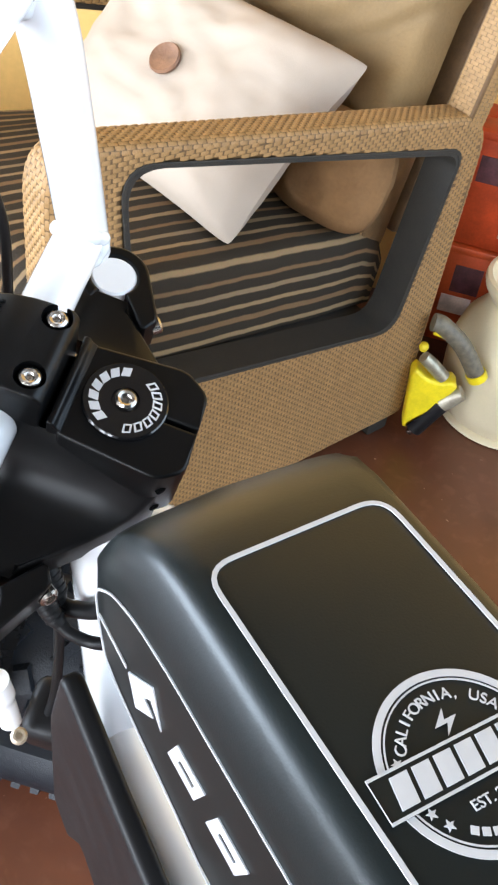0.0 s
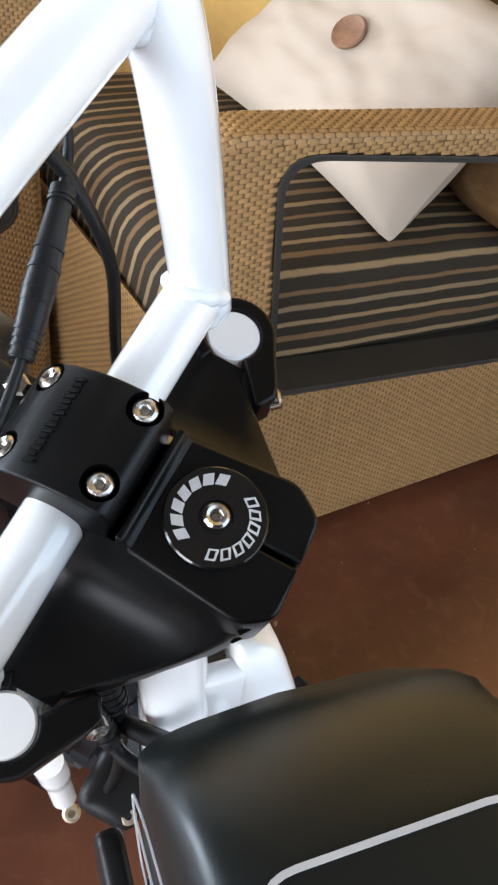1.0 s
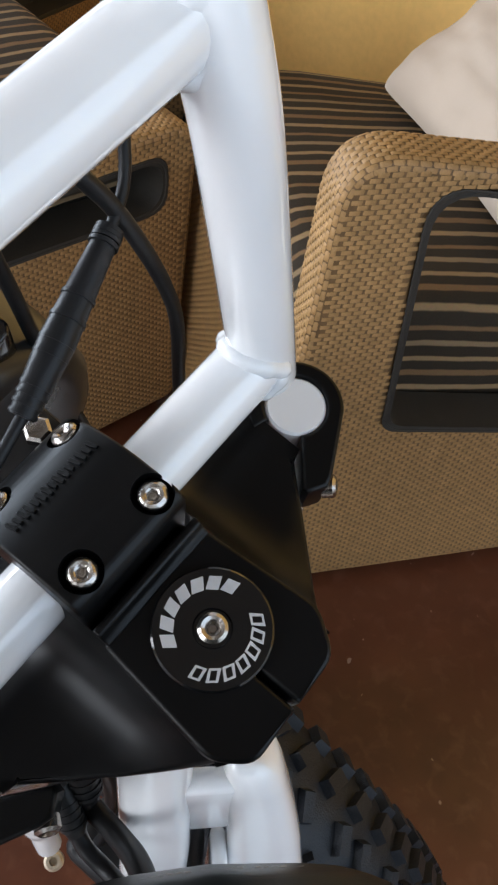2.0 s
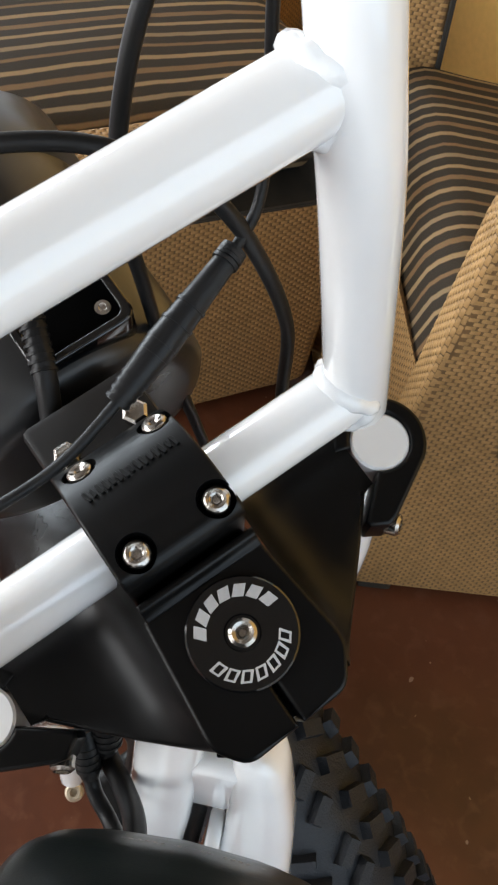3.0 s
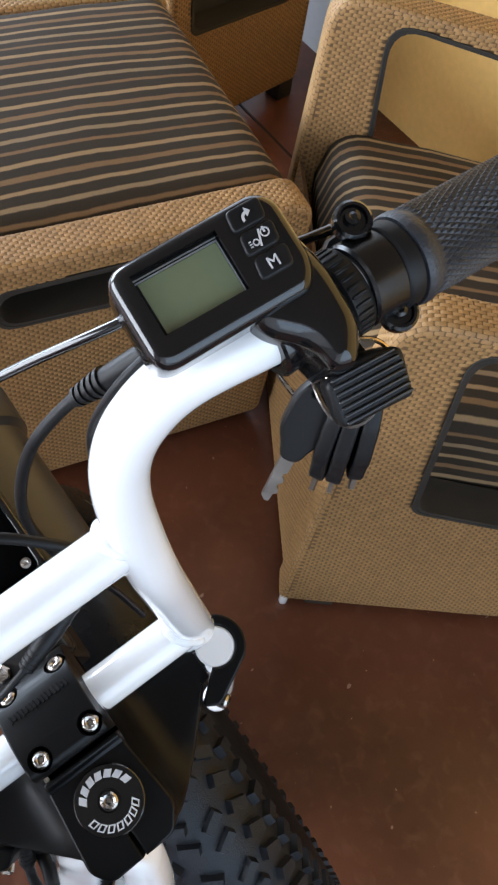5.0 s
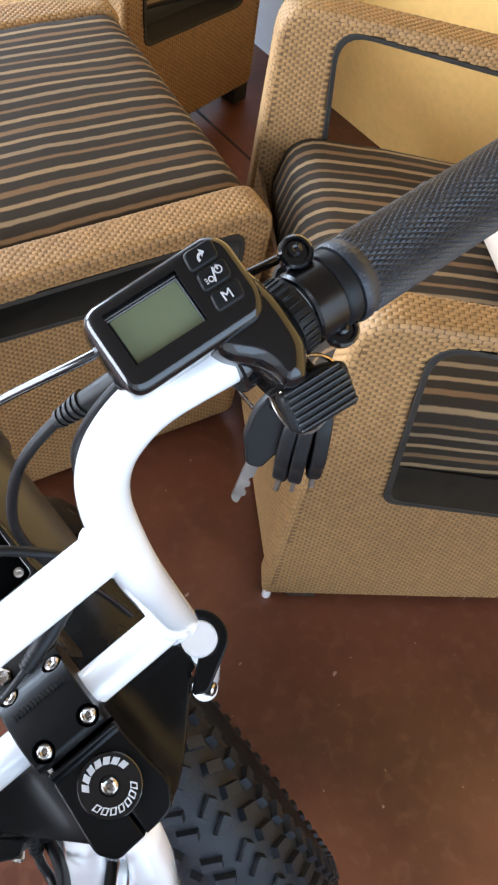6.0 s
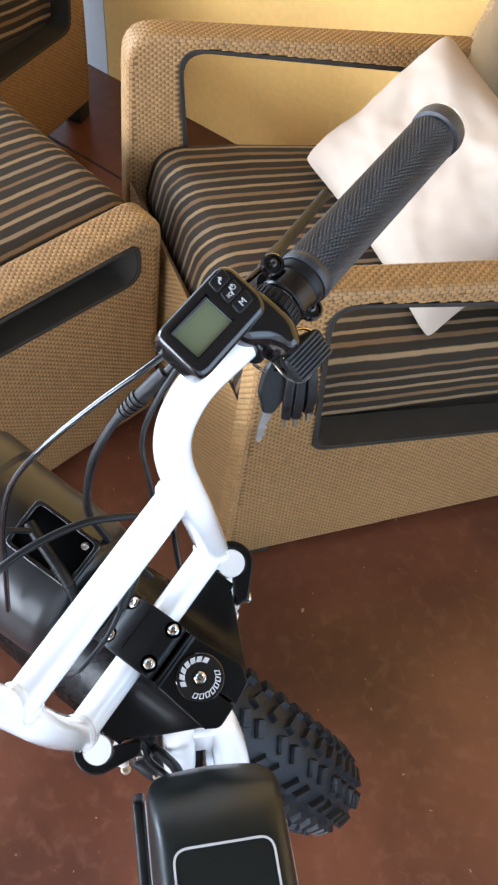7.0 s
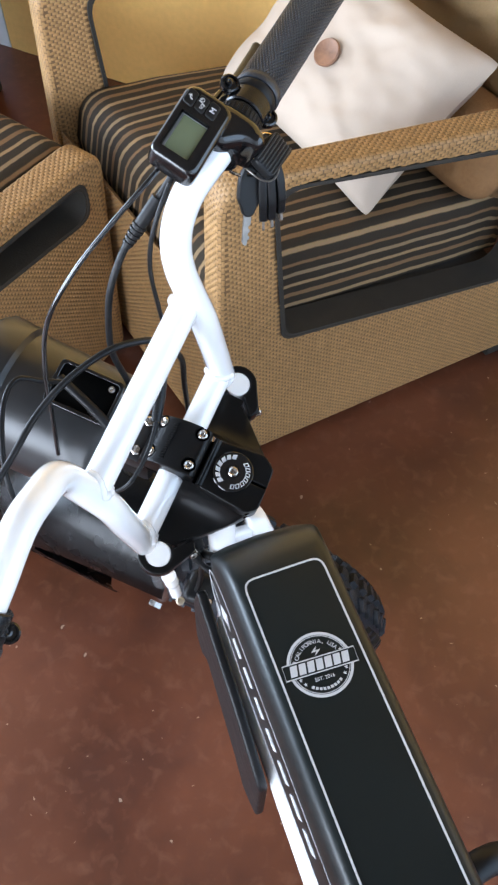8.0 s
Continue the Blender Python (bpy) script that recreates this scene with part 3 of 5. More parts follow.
# ---- pillows on the armchair ----
def frame_of(origin, ex, ey):
    ex = Vector(ex).normalized()
    ez = ex.cross(Vector(ey)).normalized()
    ey = ez.cross(ex)
    m = Matrix((ex, ey, ez)).transposed().to_4x4()
    m.translation = origin
    return m


e1, e2 = Vector((0.795, -0.605, -0.07)) * 0.425, Vector((0.502, 0.585, 0.637)) * 0.295
corner = Vector((-0.423, 1.512, 0.477))
PM = frame_of(corner + e1 / 2 + e2 / 2, e1, e2)
cp = thing("throw_pillow", "cream linen throw pillow with one wooden button, leaning in armchair", "pillow", PM.translation)
cp.matrix_basis = PM.copy()
part("pillow_cover", pillow_mesh(0.440, 0.314, 0.075, 40, 0.0, 0.07, (4, 0.55), (0.03, 14)), PILLOW, cp, "", PM, 60)
part("button", lathe([(0, 0.004), (0.012, 0.0045), (0.022, 0.007), (0.024, 0.004), (0.023, 0), (0, 0)], 28), WOOD, cp, "round brown wooden button", PM @ pose(0.0, -0.005, 0.077))
BPM = CH1 @ pose(-0.152, 0.552, 0.478, 70, 0, 6)
SUEDE = mat("rust_suede", (0.20, 0.105, 0.045), 0.9, var=0.25, scale=14, bump=0.5, bscale=160, spec=0.15)
tagged(part("lumbar_pillow", pillow_mesh(0.215, 0.170, 0.050, 34, 7.0, 0.0, (3, 0.5), (0.20, 2.2)), SUEDE, None, "", BPM, 60), "small soft brown suede pillow on the armchair seat", "pillow")


# ---- the electric bike ----
HEAD = Matrix(((0.1273, -0.9721, 0.1972, -0.0587), (0.9520, 0.0639, -0.2994, 0.4685), (0.2784, 0.2259, 0.9335, 0.8451), (0, 0, 0, 1)))  # x right along the bar, y ahead, z up the steering axis
BODY = pose(0.0124, 0.3706, 0.893, 0, 0, 37.3)  # x right, y ahead, z up, at the front of the shell's printed frame
bike = thing("electric_bike", "white and black electric bike with fat tyre and wide handlebar", "electric bike", (-0.2, 0.66, 0))


def hpart(name, geo, material, label="", parent=None, sharp=38.0, m=None):
    return part(name, geo, material, parent or bike, label, HEAD @ m if m is not None else HEAD, sharp)


# handlebar: lower bar, two risers that bend out to the grips, and a brace
R = 0.0111
riser = [(0.0796, 0.0432, -0.0220), (0.0800, 0.0575, 0.0448), (0.0806, 0.0668, 0.0830), (0.0830, 0.0775, 0.1080), (0.0872, 0.0888, 0.1320), (0.0945, 0.0962, 0.1505), (0.1065, 0.1000, 0.1650), (0.1260, 0.1000, 0.1760), (0.160, 0.0935, 0.1830), (0.203, 0.0885, 0.1832), (0.37, 0.0825, 0.153)]
bar = bmesh.new()
add_tube(bar, smooth_line([(-0.076, 0.0458, -0.0107), (0.0, 0.0458, -0.0107), (0.076, 0.0458, -0.0107)]), R, 24)
left_riser = [(-0.0796, 0.0432, -0.0220), (-0.0792, 0.0573, 0.0448), (-0.0775, 0.0675, 0.0832), (-0.0771, 0.0814, 0.1075), (-0.0778, 0.0936, 0.1313), (-0.0830, 0.0976, 0.1516), (-0.0966, 0.0972, 0.1685), (-0.1212, 0.0970, 0.1826), (-0.160, 0.0915, 0.1900), (-0.203, 0.0885, 0.1880), (-0.36, 0.0825, 0.160)]
for line in (riser, left_riser):
    add_tube(bar, smooth_line(line, 7), R, 24)
hb = hpart("handlebar", bar, WHITE, "gloss white steel handlebar with a brace")
hpart("brace", tube([(-0.081, 0.0800, 0.1036), (0.081, 0.0800, 0.1036)], R, 24), WHITE, "", hb)


def weld(center, along, reach, fat, seed):
    """A lumpy bead where a cross tube meets an upright one: centre on the upright's axis, its direction, and the side (+1 or -1) the upright lies on."""
    along = Vector(along).normalized()
    side = along.cross(Vector((1, 0, 0))).normalized()
    up = Vector((1, 0, 0)).cross(side)
    line, rad = [], []
    for k in range(73):
        a = 6.28318531 * k / 72
        dip = R * math.sqrt(math.sin(a) ** 2 + 0.02)
        line.append(Vector(center) + (side * math.cos(a) + up * math.sin(a)) * (R - 0.0010) - Vector((reach * dip, 0, 0)))
        rad.append(fat * (1 + 0.07 * math.sin(13 * a + seed) + 0.10 * noise.noise((math.cos(a) * 6, math.sin(a) * 6, seed))))
    rad[-1] = rad[0]
    return tube(line, rad, 10, False)


for s, points in ((1, riser), (-1, left_riser)):
    low_x, top_x = s * 0.0797, (0.0826 if s > 0 else -0.0771)
    hpart("weld", weld((low_x, 0.0458, -0.0107), Vector(points[1]) - Vector(points[0]), s, 0.0034, 0.7), WELD, "", hb, 60)
    hpart("weld", weld((top_x, 0.0800, 0.1036), Vector(points[4]) - Vector(points[2]), s, 0.0036, 2.1), WELD, "", hb, 60)

# crown: raised middle block, two wings and their pinch clamps
mid = rounded([(-0.0225, 0.02), (0.0205, 0.02), (0.0245, -0.019), (0.0165, -0.0305), (0.0001, -0.0309), (0.0001, -0.0165), (-0.0017, -0.0165), (-0.0017, -0.0309), (-0.0195, -0.0315), (-0.0265, -0.022)], [0.002, 0.002, 0.004, 0.004, 0.0003, 0.0001, 0.0001, 0.0003, 0.004, 0.004], 4)
crown = hpart("fork_crown", joined(plate([mid], -0.036, -0.0005, 0.0013)), BLACK, "satin black fork crown")
# added near-black block hides the head tube and reads as shade in the slit
hpart("slit_shade", box((-0.0022, -0.0285, -0.035), (0.0006, -0.016, -0.012)), HOLESHADE, "", crown)
for s in (1, -1):
    arc = [radians(160 - 215 * k / 26) for k in range(27)]
    hook = [(0.0825 + 0.0172 * math.cos(a), 0.029 + 0.0172 * math.sin(a)) for a in arc] + [(0.0705, 0.0035), (0.0665, 0.0025), (0.0605, 0.006), (0.0600, 0.0085)]
    hook += [(0.0825 + 0.0110 * math.cos(a), 0.029 + 0.0110 * math.sin(a)) for a in [radians(-132 + 292 * k / 30) for k in range(31)]]
    w = hpart("clamp_hook", plate([[(s * x, y) for x, y in hook][:: 1 if s > 0 else -1]], -0.057, -0.0358, 0.0014), BLACK, "", crown)
    # the wing sweeps down from the raised block to the leg's clamp
    fil = bmesh.new()
    prof = [(-0.001, -0.003), (0.0012, -0.012), (0.003, -0.019), (0.006, -0.0255), (0.0105, -0.0308), (0.016, -0.0340), (0.023, -0.0356), (0.033, -0.0362), (0.0425, -0.0364), (0.0485, -0.0364)]
    rows = []
    for x, z in prof:
        w_ = max(0.0, x) / 0.0485
        yb = -0.026 + 0.0475 * w_ ** 1.15
        row = []
        for y, dz in ((0.045, -0.019 - z - 0.037), (0.045, -0.0014), (0.0437, 0.0), (0.030, 0.0), (0.018, 0.0), (0.5 * (yb + 0.018), 0.0), (yb + 0.0022, 0.0), (yb + 0.0006, -0.0007), (yb, -0.0024), (yb + 0.0004, -0.056 - z)):
            row.append(fil.verts.new((s * (0.0222 + x), y, z + dz)))
        rows.append(row)
    for a, b in zip(rows, rows[1:]):
        for k in range(len(a) - 1):
            fil.faces.new((a[k], b[k], b[k + 1], a[k + 1]))
    hpart("crown_wing", fil, BLACK, "", crown, 50)
    hpart("pinch_bolt", lathe([(0, 0), (0.0042, 0), (0.0042, 0.004), (0.003, 0.005), (0.0022, 0.005), (0.002, 0.003), (0, 0.003)], 18, pose(s * 0.0685, 0.0045, -0.045, 72, 0, s * 35)), STEEL, "stainless pinch bolt", crown)
    hpart("fork_leg", lathe([(0, -0.0362), (0.0100, -0.0362), (0.0109, -0.0372), (0.0109, -0.060), (0.0100, -0.066), (0.0100, -0.62), (0.0, -0.64)], 28, pose(s * 0.0825, 0.029, 0)), WHITE, "white painted fork leg")
    if s > 0:
        hpart("leg_lug", tube(smooth_line([(0.079, 0.022, -0.095), (0.0755, 0.014, -0.13), (0.069, 0.007, -0.165), (0.0655, 0.0045, -0.182), (0.0625, 0.003, -0.196)]), [0.0085] * 12 + [0.0075] * 9 + [0.0085, 0.0095, 0.0100, 0.0100, 0.0090, 0.0070, 0.004], 18), WHITE, "white lug on the fork leg")
    hpart("axle_bolt", lathe([(0, 0), (0.011, 0), (0.011, 0.008), (0, 0.008)], 6, pose(s * 0.095, 0.035, -0.632, 0, s * 90, 0)), STEEL, "axle nut")

# flat near-black discs painted as the shade of two pinch holes
for z in (-0.0135, -0.0310):
    hpart("pinch_hole_shade", lathe([(0, 0.0006), (0.0021, 0.0006), (0.0024, 0.0002), (0.0024, -0.003), (0, -0.003)], 18, frame_of(Vector((-0.0241, -0.0252, z)), (0.82, -0.57, 0), (0, 0, 1))), HOLESHADE, "", crown)

# stem clamp over the bar
sec = rounded([(0.0268, -0.024), (0.0268, 0.0145), (0.03, 0.0178), (0.05, 0.0165), (0.068, 0.0065), (0.0765, -0.008), (0.0765, -0.024)], [0.001, 0.004, 0.01, 0.016, 0.012, 0.008, 0.001], 5)
stem = plate([sec], -0.0215, 0.0205, 0.0012)
stem.transform(Matrix(((0, 0, 1, 0), (1, 0, 0, 0), (0, 1, 0, 0), (0, 0, 0, 1))))
BOLTS = ((0.0148, 0.0345, 0.0168, -2), (-0.0128, 0.0345, 0.0168, -2), (0.0145, 0.0690, 0.0046, -44), (-0.0130, 0.0690, 0.0046, -44))
stem = drilled(stem, [lathe([(0, 0.006), (0.0060, 0.006), (0.0060, -0.0042), (0, -0.0042)], 28, pose(x, y, z, tilt, 0, 0)) for x, y, z, tilt in BOLTS])
st = hpart("stem_clamp", stem, BLACK, "satin black bar clamp with four hex bolts")
lip = plate([rounded([(0.0243, -0.03), (0.0243, 0.0032), (0.0218, 0.0032), (0.0203, 0.0006), (0.0184, -0.0002), (0.0184, -0.03)], [0.0005, 0.0010, 0.0010, 0.0010, 0.0005, 0.0005], 4)], -0.0215, 0.0205, 0.0006)
lip.transform(Matrix(((0, 0, 1, 0), (1, 0, 0, 0), (0, 1, 0, 0), (0, 0, 0, 1))))
hpart("clamp_step", lip, BLACK, "", st)
# near-black base paints the groove behind the clamp as shaded
hpart("shaded_clamp_base", box((-0.0212, 0.0188, -0.035), (0.0202, 0.07, -0.0125), 0.002), HOLESHADE, "", st)
for x, y, z, tilt in BOLTS:
    bm_ = pose(x, y, z, tilt, 0, 0) @ pose(0, 0, -0.0020)
    # near-black disc stands in for the shade round the sunken bolt head
    hpart("bolt_recess_shade", lathe([(0, -0.0012), (0.0059, -0.0012), (0.0059, -0.0024), (0, -0.0024)], 24, bm_), HOLESHADE, "", st)
    hpart("hex_bolt", lathe([(0.0019, -0.0005), (0.0021, 0.0019), (0.0030, 0.0023), (0.0040, 0.0018), (0.0044, 0.0011), (0.0045, 0.0)], 24, bm_), STEEL, "stainless hex bolt", st)
    hpart("hex_socket", lathe([(0, 0.0004), (0.0012, 0.0005), (0.0021, 0.0017), (0.0024, 0.0019)], 6, bm_), STEEL, "", st)
for k in range(15):
    tall = (0.0021, 0.0016, 0.0021)[k % 3]
    hpart("embossed_bar", box((-0.0006, -tall, -0.001), (0.0006, tall, 0.00035), 0.0001, pose(-0.0155 + 0.0022 * k, 0.0575, 0.01285, -24, 0, 12), 1), BLACK, "", st)


# steerer cap with a ring of print
cap = hpart("steerer_cap", lathe([(0, 0.0012), (0.0052, 0.0012), (0.0056, 0.0020), (0.0165, 0.0020), (0.0171, 0.0014), (0.0171, -0.001), (0, -0.001)], 48), GLOSS, "gloss black steerer cap with a printed ring")
hpart("hex_bolt", lathe([(0, 0.001), (0.0020, 0.001), (0.0023, 0.0032), (0.0033, 0.0037), (0.0043, 0.0028), (0.0044, 0.0012), (0, 0.0012)], 28), STEEL, "stainless hex bolt", cap)
hpart("hex_socket", lathe([(0, 0.0012), (0.0012, 0.0013), (0.0021, 0.0028), (0.0025, 0.0031)], 6), STEEL, "", cap)


def ring_block(deg, wide, hollow):
    """One slanted bar of print on the cap, where the maker's name stands."""
    c = [(-wide / 2 - 0.0005, -0.0019), (wide / 2 - 0.0005, -0.0019), (wide / 2 + 0.0005, 0.0019), (-wide / 2 + 0.0005, 0.0019)]
    loops = [c]
    if hollow:
        loops.append([(x * 0.52, y * 0.68) for x, y in c])
    me = plate(loops, -0.0001, 0.0001)
    a = radians(deg)
    me.transform(pose(0.0125 * math.cos(a), 0.0125 * math.sin(a), 0.00215, 0, 0, deg - 90))
    return me


for k in range(7):
    hpart("cap_print", ring_block(146 - 21.5 * k, 0.0036, False), SILVER, "", cap)
    hpart("cap_print", ring_block(-39 - 20 * k, 0.0034, True), SILVER, "", cap)

# grips, clamps and levers
for s in (1, -1):
    # the left controls sit a little further in and higher
    dx, dz = (0.0, 0.0) if s > 0 else (-0.018, 0.006)
    a, b = Vector((s * (0.2058 + dx), 0.0890, 0.1812 + dz)), Vector((s * (0.3625 + dx), 0.0815, 0.1535 + dz))
    gm = frame_of(a, (b - a).cross(Vector((0, 0, 1))), (b - a).cross((b - a).cross(Vector((0, 0, 1)))))
    ln_ = (b - a).length
    sgn = 1 if gm.to_3x3() @ Vector((0, 0, 1)) @ (b - a) > 0 else -1
    gm = gm if sgn > 0 else gm @ pose(0, 0, 0, 180, 0, 0)
    grip = hpart("grip", lathe([(0.0, 0.0), (0.0160, 0.0), (0.0166, 0.0015), (0.0166, 0.004), (0.0158, 0.006), (0.0155, 0.0065), (0.0155, ln_ - 0.014), (0.0149, ln_ - 0.0125), (0.0149, ln_ - 0.011), (0.0170, ln_ - 0.010), (0.0175, ln_ - 0.004), (0.0165, ln_), (0.011, ln_ + 0.001), (0.0, ln_ + 0.001)], 40, gm), RUBBER, "black rubber grip with a diamond knurl")
    kv, kf = [], []
    na, nz = 44, 62
    for j in range(nz):
        for i in range(na):
            aa = 6.28318531 * (i + 0.5 * (j % 2)) / na
            z0 = 0.008 + (ln_ - 0.022) * (j + 0.5) / nz
            h = (ln_ - 0.022) / nz
            base = len(kv)
            for da, dz, rr in ((-0.5, 0, 0.0155), (0, -1.0, 0.0155), (0.5, 0, 0.0155), (0, 1.0, 0.0155), (0, 0, 0.01625)):
                t = aa + da * 6.28318531 / na
                kv.append(tuple(gm @ Vector((rr * math.cos(t), rr * math.sin(t), z0 + dz * h))))
            for q in range(4):
                kf.append((base + q, base + (q + 1) % 4, base + 4))
    tagged(hpart("knurl", mesh_from(kv, kf), RUBBER, "", grip, 10), kind="stuff")
    cm = gm @ pose(0, 0, -0.0205)
    cl = hpart("lever_clamp", lathe([(0.0112, 0), (0.0138, 0), (0.0148, 0.001), (0.0148, 0.0128), (0.0140, 0.0138), (0.0112, 0.0138)], 40, cm), LEVER, "satin black lever clamp")
    hpart("clamp_collar", lathe([(0.0112, 0.0134), (0.0145, 0.0134), (0.0152, 0.0144), (0.0154, 0.0149), (0.0154, 0.0196), (0.0112, 0.0196)], 40, cm), PLASTIC, "", cl)
    for p in ((s * (0.1965 + dx), 0.1055, 0.195 + dz), (s * (0.1955 + dx), 0.0755, 0.179 + dz)):
        hpart("clamp_bolt", lathe([(0, 0), (0.0062, 0), (0.0066, 0.002), (0.0066, 0.005), (0.0056, 0.006), (0.0046, 0.006), (0.0042, 0.0045), (0, 0.0045)], 22, pose(p[0], p[1], p[2] - 0.003, 10, 0, 0)), GLOSS, "", cl)
        hpart("bolt_head", lathe([(0, 0), (0.0026, 0), (0.0026, 0.0022), (0.0014, 0.0026), (0, 0.0014)], 18, pose(p[0], p[1], p[2] + 0.0012, 10, 0, 0)), GLOSS, "", cl)
    lv = bmesh.new()
    add_tube(lv, smooth_line([(s * (0.197 + dx), 0.105, 0.172 + dz), (s * (0.207 + dx), 0.114, 0.148 + dz), (s * (0.238 + dx), 0.122, 0.117 + dz), (s * (0.283 + dx), 0.126, 0.090 + dz), (s * (0.325 + dx), 0.1285, 0.070 + dz)]), [0.0065] * 7 + [0.0048] * 7 + [0.0040] * 10 + [0.0046], 12)
    hpart("brake_lever", lv, PLASTIC, "black brake lever")

# pale grey for painted streaks of reflected light at the screen's edges
SCREENGLINT = mat("edge_glint_grey", (0.22, 0.23, 0.24), 0.3, var=0.1)
# display pod, throttle and key switch on the right riser
DM = HEAD @ frame_of(Vector((0.1405, 0.111, 0.2115)), (0.0295, -0.0018, -0.0015), (0.0, 0.0177, 0.0035))
pod_shape = plate([rounded([(-0.0245, -0.0195), (0.0295, -0.0192), (0.0342, -0.0120), (0.0338, 0.0100), (0.0288, 0.0152), (-0.0240, 0.0146)], [0.008, 0.006, 0.008, 0.008, 0.006, 0.0075], 6)], -0.0175, 0.0026, 0.0044, 6)
pod_shape = drilled(pod_shape, [box((-0.0172, -0.0100, -0.0008), (0.0118, 0.0098, 0.006))])
pod = part("display", pod_shape, GLOSS, bike, "gloss black handlebar display with a green-grey screen", DM, 50)
part("screen_frame", box((-0.0171, -0.0099, -0.0016), (0.0117, 0.0097, -0.0004)), PLASTIC, pod, "", DM)
part("screen", box((-0.0160, -0.0095, -0.0010), (0.0108, 0.0072, 0.0002)), LCD, pod, "blank green-grey screen", DM)
# thin pale bars stand in for light caught along the sunken screen
for lo, hi in (((-0.0166, 0.0074), (0.0113, 0.0078)), ((-0.0168, 0.0084), (0.0115, 0.0087)), ((0.0110, -0.0095), (0.0113, 0.0078))):
    part("screen_glint", box((*lo, -0.0010), (*hi, 0.0004)), SCREENGLINT, pod, "", DM)
for k, y in enumerate((0.0092, 0.0012, -0.0068)):
    bt = part("push_button", plate([rounded([(0.0158, y - 0.0036), (0.0275, y - 0.0036), (0.0285, y + 0.0036), (0.0168, y + 0.0036)], 0.0020, 4)], 0.0006, 0.0036, 0.0009, 3), PLASTIC, pod, "", DM)
    if k == 2:
        ic = lettering("M", 0.0052)
        ic.transform(pose(0.0217, y - 0.0018, 0.0042))
    elif k == 1:
        bm = lathe([(0.0011, 0.0041), (0.0015, 0.0041), (0.0015, 0.0043), (0.0011, 0.0043)], 20, pose(0.0241, y + 0.0008, 0))
        add_box(bm, (0.0238, y + 0.0008, 0.0041), (0.0244, y + 0.0026, 0.0043))
        add_box(bm, (-0.0003, -0.0026, 0.0041), (0.0003, 0.0026, 0.0043), 0, pose(0.0219, y, 0, 0, 0, -18))
        add_lathe(bm, [(0.0007, 0.0041), (0.0011, 0.0041), (0.0011, 0.0043), (0.0007, 0.0043)], 16, pose(0.0202, y - 0.0008, 0))
        for q in range(3):
            add_box(bm, (0.0180, y - 0.0017 + 0.0008 * q, 0.0041), (0.0188, y - 0.0013 + 0.0008 * q, 0.0043))
        ic = joined(bm)
    else:
        bm = bmesh.new()
        rim_ = [[bm.verts.new((0.0222 + r_ * math.cos(a), y - 0.0012 + r_ * math.sin(a), 0.0043)) for r_ in (0.0013, 0.0022)] for a in [radians(200 - 105 * k / 8) for k in range(9)]]
        for a, b in zip(rim_, rim_[1:]):
            bm.faces.new((a[0], a[1], b[1], b[0]))
        bm.faces.new([bm.verts.new(p) for p in ((0.0219, y - 0.0009, 0.0043), (0.0237, y + 0.0004, 0.0043), (0.0221, y + 0.0022, 0.0043))])
        ic = joined(bm)
    part("button_mark", ic, SILVER, bt, "", DM)
bk = plate([rounded([(0.0080, -0.0080), (0.0345, 0.0040), (0.0400, -0.0140), (0.0395, -0.0350), (0.0310, -0.0460), (0.0235, -0.0440), (0.0215, -0.0330), (0.0100, -0.0225)], [0.006, 0.007, 0.009, 0.009, 0.005, 0.005, 0.008, 0.005], 6)], -0.0385, -0.0020, 0.0070, 6)
part("display_bracket", bk, GLOSS, pod, "", DM, 60)
hpart("display_clamp", lathe([(0.0112, 0), (0.0146, 0), (0.0156, 0.001), (0.0158, 0.014), (0.0150, 0.016), (0.0112, 0.016)], 40, frame_of(Vector((0.1525, 0.0945, 0.1812)), (0, 1, 0), (0.06, 0, 1))), GLOSS, "", pod)
hpart("clamp_gap", box((0.1518, 0.0750, 0.1690), (0.1528, 0.0835, 0.1722), 0.0003), STEEL, "", pod)
TM = frame_of(Vector((0.1780, 0.0909, 0.1833)), (0, 1, 0), (0.03, 0, 1))
thr = hpart("throttle", lathe([(0.0112, -0.010), (0.0130, -0.010), (0.0130, 0), (0.0144, 0.0002), (0.0150, 0.0008), (0.0150, 0.0076), (0.0144, 0.0084), (0.0112, 0.0084)], 48, TM), PLASTIC, "black thumb throttle")
for k in range(30):
    a = 6.28318531 * k / 30
    hpart("ring_rib", box((0.0146, -0.0006, 0.0012), (0.01555, 0.0006, 0.0070), 0.0003, TM @ pose(0, 0, 0, 0, 0, math.degrees(a)), 1), PLASTIC, "", thr)
PD = frame_of(Vector((0.172, 0.062, 0.178)), (0.95, -0.1, -0.1), (0.1, 0.8, 0.45))
pad_shape = plate([rounded([(-0.0145, -0.0095), (0.0135, -0.0105), (0.0155, 0.0065), (0.0035, 0.0105), (-0.0145, 0.0080)], [0.004, 0.002, 0.003, 0.008, 0.004], 5)], -0.005, 0.003, 0.0022, 3)
pad_shape.transform(PD)
pad = hpart("thumb_paddle", pad_shape, PLASTIC, "ribbed thumb paddle", thr)
for k in range(7):
    y = -0.0078 + 0.0025 * k
    hpart("rib", box((-0.0128, y - 0.0006, 0.0026), (0.0132 - 0.0007 * max(0, k - 4), y + 0.0006, 0.0041), 0.0004, PD, 1), GREYSHELL, "", pad)
BRASS = mat("brass_ring", (0.7, 0.52, 0.3), 0.25, metal=1.0, var=0.1)
